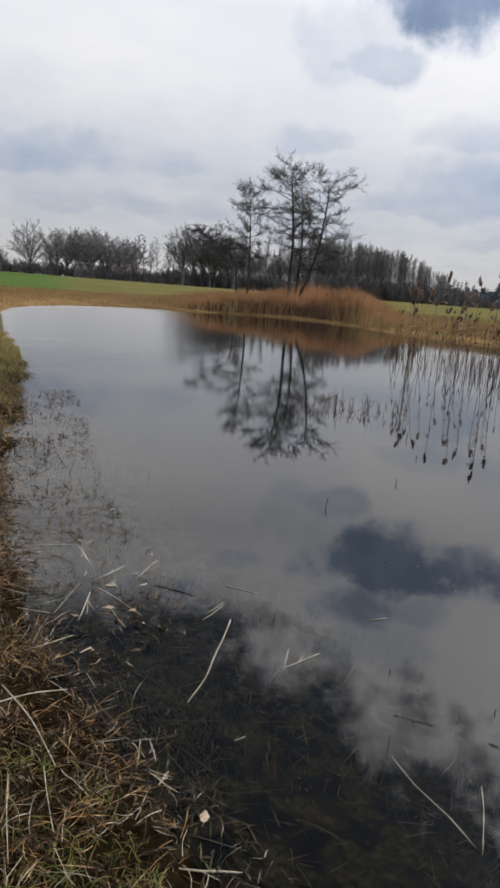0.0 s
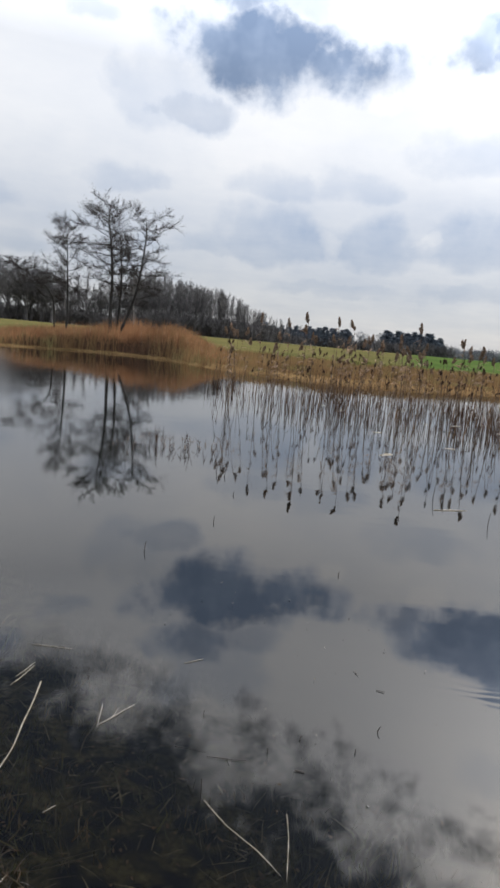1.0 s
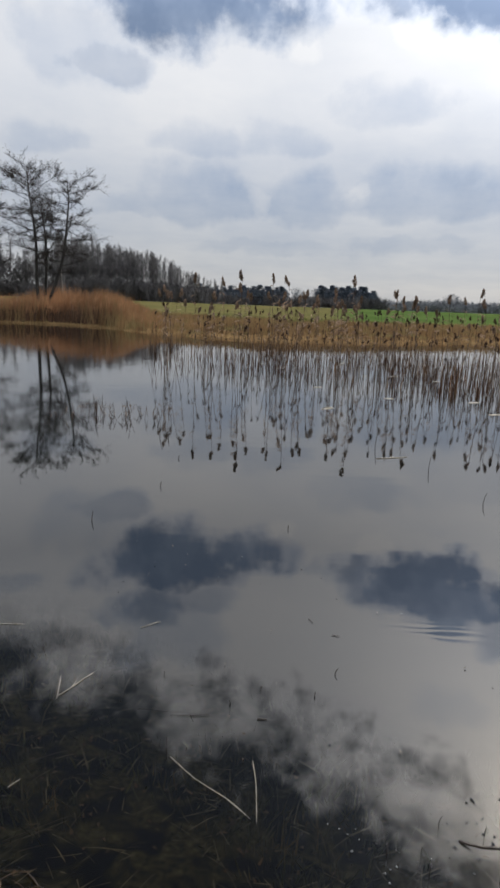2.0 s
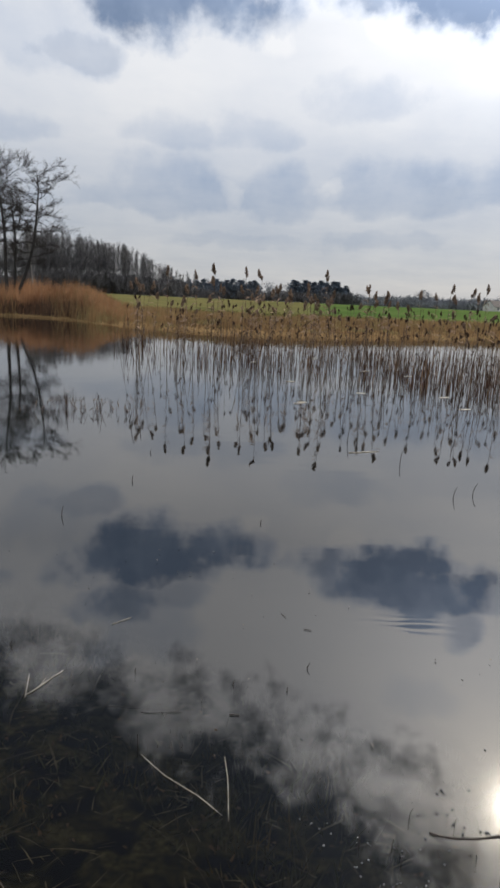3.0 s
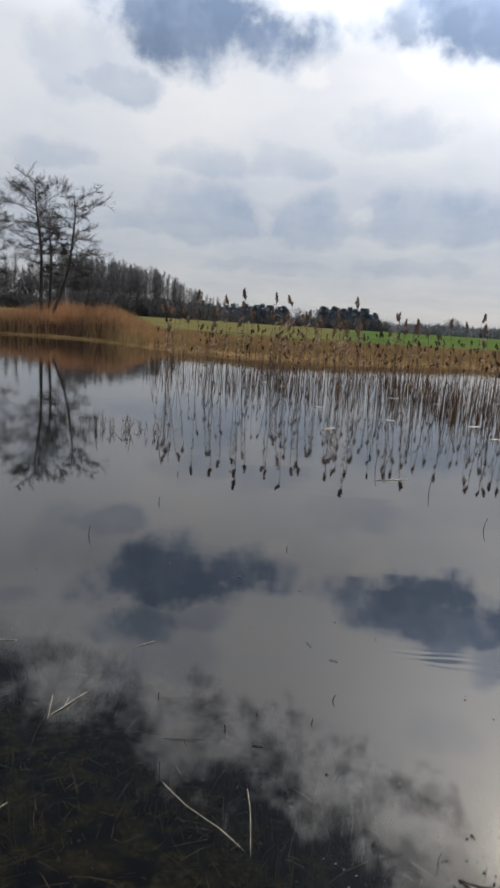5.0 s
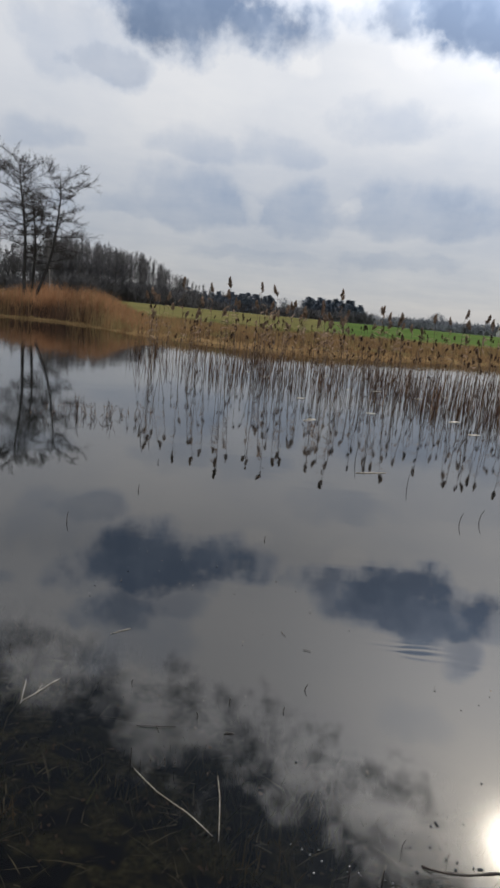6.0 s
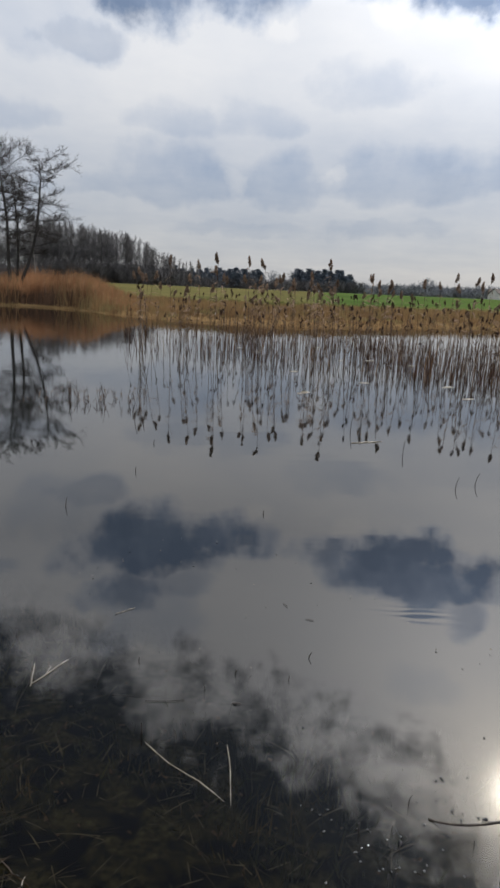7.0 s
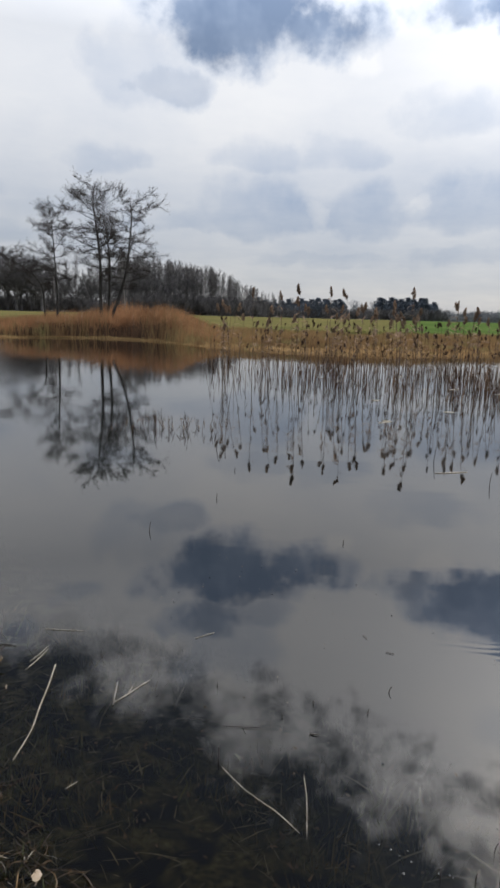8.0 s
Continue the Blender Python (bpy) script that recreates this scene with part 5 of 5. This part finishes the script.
straw("d", 0.50, 2.94, 0.54, 2.93, 6)
straw("d", 0.40, 3.11, 0.42, 3.06, 5)
straw("s", 0.55, 2.15, 0.60, 2.27, 14)
straw("s", 0.52, 2.06, 0.50, 1.93, 14)
# Thick pale stalks put in for sun glints on bits among the reeds.
straw("p", 0.5, 18.6, 0.62, 18.57, 30)
straw("p", 1.0, 17.8, 1.17, 17.80, 30)
straw("p", 2.9, 19.7, 3.12, 19.73, 30)
straw("p", 3.0, 16.0, 3.12, 16.06, 30)
straw("p", 2.7, 12.0, 2.87, 11.97, 30)
straw("p", 4.6, 17.1, 4.82, 17.10, 30)
straw("p", 1.4, 10.6, 1.52, 10.63, 30)
straw("p", 4.3, 11.8, 4.47, 11.86, 30)
straw("p", 4.6, 15.4, 4.82, 15.37, 30)
straw("p", 5.6, 16.3, 5.72, 16.30, 30)
straw("p", 1.5, 13.4, 1.67, 13.43, 30)
straw("p", 4.1, 10.4, 4.32, 10.46, 30)
straw("p", -0.4, 24.4, -0.28, 24.37, 30)
straw("p", 1.53, 6.93, 1.91, 7.06, 22)
# Further glints, again given as the pale colour of broad stalks.
straw("p", 1.31, 10.39, 1.54, 10.58, 30)
straw("p", 4.23, 11.76, 4.44, 11.89, 34)
straw("p", 0.91, 17.41, 1.09, 17.51, 34)
straw("p", 3.70, 16.18, 4.01, 16.40, 30)
straw("p", 2.76, 19.0, 2.95, 19.1, 30)


def long_stalk():
    pts = [(-1.07, 2.60, 0.02), (-1.04, 2.44, 0.012), (-1.02, 2.30, 0.006), (-0.99, 2.14, 0.004), (-0.985, 1.97, 0.003)]
    ob = thing("floating_straw", pts[0], "long bent pale reed stalk floating on the water", "straw", "loose stalks in the shallows")
    o = Vector(pts[0])
    b = Build()
    line = smooth_line([Vector(p) - o for p in pts], 4)
    b.tube(line, taper(len(line), 0.0033, 0.0024), 6)
    part("stalk", b, M_STRAW, ob, smooth=True)


def drift_stick():
    pts = [(0.735, 1.675, -0.001), (0.80, 1.655, 0.001), (0.88, 1.652, 0.000), (0.97, 1.662, 0.002), (1.06, 1.66, 0.0)]
    ob = thing("driftwood_stick", pts[0], "wet dark stick floating with bubbles along it", "stick")
    o = Vector(pts[0])
    b = Build()
    line = smooth_line([Vector(p) - o for p in pts], 4)
    b.tube(line, [0.002] + [0.0037 + 0.0007 * math.sin(i * 2.1) for i in range(len(line) - 2)] + [0.004], 7)
    part("stick", b, M_DARKSTALK, ob, smooth=True)
    t = Build()
    t.tube([(0.0, 0.0, 0.004), (0.03, -0.022, 0.010)], [0.003, 0.002], 5)
    part("side_twig", t, M_DARKSTALK, ob)


def fallen_leaf(x, y, size, turn, mat, label, z=0.004):
    ob = thing("fallen_leaf", Matrix.Translation((x, y, max(z, at_land(x, y) + 0.01))) @ Matrix.Rotation(turn, 4, "Z"), label, "leaf", "fallen leaves on the water")
    b = Build()
    n = 9
    for i in range(n):
        k = i / (n - 1)
        w = math.sin(math.pi * k ** 0.8) ** 0.75 * (0.30 + 0.05 * math.sin(k * 17)) + 0.004
        for s in (-1, -0.5, 0, 0.5, 1):
            b.v.append(Vector((k - 0.5, s * w, 0.05 * s * s * w + 0.03 * math.sin(k * 5) + (0.03 if s > 0 and k > 0.6 else 0))) * size)
    for i in range(n - 1):
        for j in range(4):
            q = i * 5 + j
            b.f.append((q, q + 1, q + 6, q + 5))
    part("blade", b, mat, ob, smooth=True)
    stalk = Build()
    stalk.tube([Vector((-0.5, 0, 0)) * size, Vector((-0.8, 0.06, 0.01)) * size], [size * 0.02, size * 0.012], 4)
    part("leaf_stalk", stalk, mat, ob)


long_stalk()
drift_stick()
fallen_leaf(-0.695, 1.50, 0.048, 1.9, M_LEAF, "pale dry leaf lying on the shallows", 0.004)
for x, y, size, turn in ((-1.65, 2.46, 0.045, 0.2), (-1.54, 2.49, 0.042, 1.0), (-1.78, 2.66, 0.045, 0.6), (-1.74, 2.09, 0.035, 2.0), (-1.72, 2.02, 0.035, 0.7)):
    fallen_leaf(x, y, size, turn, M_LEAF, "crumpled pale leaf floating among stalks")


# ---- gas bubbles on the surface ----
def bubble_mesh():
    b = Build()
    rings, sides = 5, 10
    for i in range(rings):
        e = math.pi / 2 * i / rings
        for k in range(sides):
            a = 2 * math.pi * k / sides
            b.v.append((math.cos(e) * math.cos(a), math.cos(e) * math.sin(a), math.sin(e) * 0.9))
    b.v.append((0, 0, 0.9))
    for i in range(rings - 1):
        for k in range(sides):
            b.f.append((i * sides + k, i * sides + (k + 1) % sides, (i + 1) * sides + (k + 1) % sides, (i + 1) * sides + k))
    for k in range(sides):
        b.f.append(((rings - 1) * sides + k, (rings - 1) * sides + (k + 1) % sides, rings * sides))
    return b.mesh("bubble", M_BUBBLE, True)


BUBBLE = bubble_mesh()
rng_b = random.Random(8)


def bubbles(*places):
    for x, y in places:
        r = rng_b.uniform(0.0028, 0.0050)
        ob = new("bubble", BUBBLE)
        ob.matrix_basis = Matrix.Translation((x + rng_b.uniform(-0.006, 0.006), y + rng_b.uniform(-0.006, 0.006), 0.0015)) @ Matrix.Diagonal((r, r, r, 1))
        tagged(ob, "clear gas bubble glinting on the pond surface", "bubble", "bubbles on the pond")


# round the stick
bubbles((0.83, 1.86), (0.82, 1.84), (0.84, 1.85), (0.84, 1.84), (0.93, 1.86), (0.85, 1.77), (0.78, 1.75), (0.82, 1.74), (0.70, 1.74), (0.72, 1.74), (0.82, 1.70), (0.86, 1.70), (0.84, 1.67), (0.90, 1.675), (0.92, 1.675), (0.93, 1.67), (0.70, 1.67), (0.71, 1.65))
# nearer
bubbles((0.69, 1.61), (0.78, 1.60), (0.74, 1.56), (0.84, 1.59), (0.85, 1.58), (0.77, 1.47), (0.68, 1.50), (0.52, 1.57), (0.50, 1.56), (0.48, 1.55), (0.47, 1.55), (0.48, 1.52), (0.54, 1.63), (0.53, 1.63), (0.50, 1.65), (0.50, 1.64), (0.58, 1.59), (0.60, 1.62))
# among the sprouts
bubbles((0.63, 1.60), (0.64, 1.60), (0.62, 1.59), (0.39, 1.63), (0.42, 1.67), (0.42, 1.71), (0.39, 1.69), (0.36, 1.71), (0.33, 1.73), (0.53, 1.49), (0.54, 1.49), (0.55, 1.46), (0.56, 1.48), (0.59, 1.50), (0.58, 1.49), (0.64, 1.48), (0.66, 1.48), (0.37, 1.45), (1.07, 2.06), (0.38, 2.11))


# ---- the near bank and the shallows: matted straw, moss, grass, litter on the bed ----
def scatter(count, seed, area, d_lo, d_hi):
    rng = np.random.default_rng(seed)
    x = rng.uniform(area[0], area[1], count * 12)
    y = rng.uniform(area[2], area[3], count * 12)
    d = from_shore(x, y)
    keep = (d > d_lo) & (d < d_hi)
    return rng, x[keep][:count], y[keep][:count], d[keep][:count]


def lying(name, count, seed, area, d_lo, d_hi, length, width, rise, mat, label, category, lift=0.0):
    """Blades that lie about, each at its own small slope."""
    rng, x, y, d = scatter(count, seed, area, d_lo, d_hi)
    n = len(x)
    z = land(x, y)[0] + rng.uniform(0.002, 0.02, n) + lift
    a = rng.uniform(0, 2 * np.pi, n)
    l = rng.uniform(length[0], length[1], n) * rng.uniform(0.5, 1, n)
    base = np.stack([x, y, z], 1)
    tx, ty = x + np.cos(a) * l, y + np.sin(a) * l
    tz = np.maximum(land(tx, ty)[0] + 0.004, z + rng.uniform(-0.2, 1, n) * rise * l)
    ob = new(name, blades_mesh(name, base, np.stack([tx, ty, tz], 1), rng.uniform(width[0], width[1], n), a + np.pi / 2, mat, rng.uniform(0, 0.06, n) * l))
    return tagged(ob, label, category, kind="stuff")


def upright(name, count, seed, area, d_lo, d_hi, height, width, mat, label, clump=1.0):
    rng, x, y, d = scatter(count, seed, area, d_lo, d_hi)
    keep = rng.random(len(x)) < 0.5 + clump * ripple(x, y, 3.0)
    x, y = x[keep], y[keep]
    n = len(x)
    h = rng.uniform(height[0], height[1], n) * (0.75 + 0.4 * ripple(x, y, 2.0))
    base = np.stack([x, y, land(x, y)[0] - 0.005], 1)
    lean = rng.normal(0, 0.42, (n, 2))
    tip = base + np.stack([lean[:, 0] * h, lean[:, 1] * h, h], 1)
    ob = new(name, blades_mesh(name, base, tip, rng.uniform(width[0], width[1], n), rng.uniform(0, 6.28, n), mat))
    return tagged(ob, label, "grass", kind="stuff")


def curled(name, count, seed, area, d_lo, d_hi, length, width, rise, mat, label, clump=0.0, lift=0.0, level=None, category="litter", patch=6.0, curl=1.0):
    """Dead blades that rise, curl and droop, in uneven heaps with dark gaps between them."""
    rng, x, y, d = scatter(count, seed, area, d_lo, d_hi)
    heap = ripple(x, y, patch) * 0.6 + ripple(x + 3.1, y - 1.7, patch * 2.7) * 0.4
    keep = rng.random(len(x)) < np.clip(0.62 + clump * heap, 0.03, 1)
    x, y, heap = x[keep], y[keep], heap[keep]
    n = len(x)
    base_z = land(x, y)[0] if level is None else np.full(n, level)
    p = np.stack([x, y, base_z + rng.uniform(-0.004, 0.010, n) + lift + 0.020 * np.clip(heap, 0, 1) * clump], 1)
    a, turn = rng.uniform(0, 2 * np.pi, n), rng.normal(0, 0.20, n)
    e, fall = rng.uniform(-0.1, 1.0, n) * rise, rng.uniform(0.05, 0.55, n) * rise * curl
    step = rng.uniform(length[0], length[1], n) * rng.uniform(0.45, 1, n) / 4
    w, roll = rng.uniform(width[0], width[1], n), rng.uniform(-0.9, 0.9, n)
    rows = []
    for k, wide in enumerate((0.8, 1.0, 0.9, 0.7, 0.1)):
        side = np.stack([-np.sin(a) * np.cos(roll), np.cos(a) * np.cos(roll), np.sin(roll)], 1) * (w * wide * 0.5)[:, None]
        rows += [p - side, p + side]
        p = p + np.stack([np.cos(a) * np.cos(e), np.sin(a) * np.cos(e), np.sin(e)], 1) * step[:, None]
        floor = land(p[:, 0], p[:, 1])[0] + 0.003 if level is None else np.full(n, level)
        p[:, 2] = np.maximum(p[:, 2], floor)
        a, e, roll = a + turn, e - fall, roll + rng.normal(0, 0.35, n)
    v = np.stack(rows, 1).reshape(-1, 3)
    i = np.arange(n)[:, None] * 10
    quads = np.concatenate([i + [2 * k, 2 * k + 1, 2 * k + 3, 2 * k + 2] for k in range(4)], 1).reshape(-1, 4)
    me = bpy.data.meshes.new(name)
    me.vertices.add(len(v))
    me.vertices.foreach_set("co", v.astype(np.float32).ravel())
    me.loops.add(quads.size)
    me.loops.foreach_set("vertex_index", quads.astype(np.int32).ravel())
    me.polygons.add(len(quads))
    me.polygons.foreach_set("loop_start", np.arange(0, quads.size, 4, dtype=np.int32))
    me.update(calc_edges=True)
    me.validate()
    me.materials.append(mat)
    return tagged(new(name, me), label, category, kind="stuff")


NEAR = (-3.6, 0.1, 0.3, 4.4)
curled("brown_litter", 30000, 21, NEAR, -0.03, 1.7, (0.03, 0.13), (0.0018, 0.005), 0.9, M_BROWNLITTER, "matted dark brown dead grass on the bank", 1.1, curl=0.5)
curled("straw_litter", 9000, 1, NEAR, -0.04, 1.6, (0.04, 0.20), (0.0014, 0.0036), 0.7, M_LITTER, "golden-brown dead grass strewn over the bank", 1.3, 0.008, curl=0.35)
curled("pale_straw_litter", 1100, 2, NEAR, -0.16, 1.4, (0.03, 0.20), (0.0014, 0.0036), 0.45, M_STRAW, "scattered pale straw on the bank", 0.7, 0.014, curl=0.3)
curled("leaf_litter", 2200, 3, NEAR, -0.12, 1.4, (0.02, 0.05), (0.006, 0.014), 0.9, M_DEADLEAF, "brown dead leaf scraps on the bank", 0.6)
curled("edge_litter", 1400, 23, NEAR, -0.22, 0.02, (0.03, 0.14), (0.002, 0.005), 0.4, M_SODDEN, "sodden dead grass hanging into the water", 0.9, 0.0, 0.002)
curled("green_grass", 3600, 4, (-1.35, -0.3, 0.4, 1.45), 0.10, 1.6, (0.05, 0.14), (0.002, 0.0042), 1.4, M_GRASS, "fresh yellow-green grass growing through dead straw", 1.2, category="grass", patch=4.0)
upright("bank_grass", 3000, 14, NEAR, 0.10, 1.6, (0.03, 0.09), (0.002, 0.004), M_GRASS, "short yellow-green grass growing through dead straw", 1.0)
upright("moss_carpet", 12000, 5, NEAR, -0.05, 1.5, (0.010, 0.028), (0.003, 0.006), M_MOSS, "low wet moss between dead stalks", 1.0)


def bank_straw(mm, *pts):
    ob = thing("bank_straw", pts[0], "long pale straw lying across the matted bank", "straw", "long straws on the bank")
    o = Vector(pts[0])
    b = Build()
    line = smooth_line([Vector(p) - o for p in pts], 3)
    b.tube(line, taper(len(line), mm / 2000, mm / 3200), 6)
    part("stalk", b, M_STRAW, ob, smooth=True)


bank_straw(6, (-1.56, 1.52, 0.085), (-1.48, 1.66, 0.075), (-1.40, 1.78, 0.045))
bank_straw(6, (-1.60, 1.66, 0.075), (-1.38, 1.55, 0.080), (-1.17, 1.41, 0.075))
bank_straw(4, (-1.23, 1.27, 0.13), (-1.13, 1.15, 0.145), (-1.02, 1.03, 0.14))
bank_straw(4, (-1.19, 1.38, 0.09), (-1.10, 1.28, 0.105), (-1.00, 1.18, 0.105))
bank_straw(3.5, (-0.81, 1.44, 0.03), (-0.83, 1.40, 0.04), (-0.845, 1.35, 0.045))
bank_straw(3, (-0.68, 1.32, 0.035), (-0.70, 1.36, 0.04), (-0.71, 1.41, 0.03))
BED = (-3.6, 2.2, 0.4, 4.6)
lying("sunken_litter", 1100, 6, BED, -1.1, -0.02, (0.02, 0.18), (0.0012, 0.0045), 0.16, M_WETSTRAW, "waterlogged stalks strewn over the pond bed", "litter")
lying("deep_litter", 160, 26, BED, -1.25, -0.5, (0.06, 0.22), (0.003, 0.009), 0.15, M_WETSTRAW, "scattered sunken stalks on the deeper bed", "litter")
lying("sunken_leaves", 800, 7, BED, -1.5, -0.02, (0.015, 0.04), (0.006, 0.015), 0.5, M_DEADLEAF, "sunken brown leaves on the pond bed", "litter")
upright("pond_weed", 18000, 8, BED, -1.8, -0.04, (0.02, 0.12), (0.003, 0.008), M_WEED, "dark olive weed growing on the pond bed", 1.0)
curled("floating_specks", 130, 33, (-1.4, 2.2, 1.5, 4.2), -2.6, -0.15, (0.006, 0.022), (0.003, 0.007), 0.25, M_SODDEN, "small black scraps floating on the pond", 0.8, 0.0, 0.003)
# further along the same shore
WEST = (-8.0, -2.2, 2.3, 9.5)
curled("brown_litter", 16000, 31, WEST, -0.10, 1.3, (0.04, 0.16), (0.005, 0.011), 1.1, M_BROWNLITTER, "matted dark brown dead grass along the shore", 0.8, patch=3.0)
curled("straw_litter", 6000, 32, WEST, -0.16, 1.2, (0.05, 0.20), (0.004, 0.009), 1.0, M_LITTER, "golden-brown dead grass curling along the shore", 1.0, 0.008, patch=3.0)
SHORE_LEFT = (-18.0, -2.6, 3.0, 20.0)
upright("bank_grass", 12000, 9, SHORE_LEFT, -0.02, 1.8, (0.08, 0.24), (0.005, 0.010), M_GRASS, "yellow-green grass hanging over the water's edge", 0.9)
upright("dry_grass", 14000, 10, SHORE_LEFT, 0.05, 2.2, (0.08, 0.24), (0.004, 0.010), M_SEDGE, "dry straw-coloured grass along the shore", 0.9)
upright("sprouts", 420, 11, (-5.6, -1.4, 2.3, 6.6), -1.05, -0.03, (0.10, 0.21), (0.005, 0.009), M_GRASS, "thin shoots rising from the shallows", 1.3)
upright("dead_shoots", 800, 12, (-5.6, -1.4, 2.3, 6.6), -1.15, -0.03, (0.08, 0.20), (0.005, 0.011), M_SODDEN, "dark dead shoots rising from the shallows", 1.3)
curled("drift_litter", 120, 13, (-5.6, -1.2, 2.0, 6.6), -0.8, 0.0, (0.03, 0.10), (0.004, 0.009), 0.12, M_LEAF, "pale scraps of reed drifting in the shallows", 1.2, 0.0, 0.003)
curled("dead_clumps", 2600, 15, (-6.6, -1.3, 1.9, 7.6), -0.75, 0.02, (0.03, 0.11), (0.004, 0.010), 1.3, M_SODDEN, "dark curled dead leaves standing out of the shallows", 1.5, 0.0, 0.0, patch=2.6)
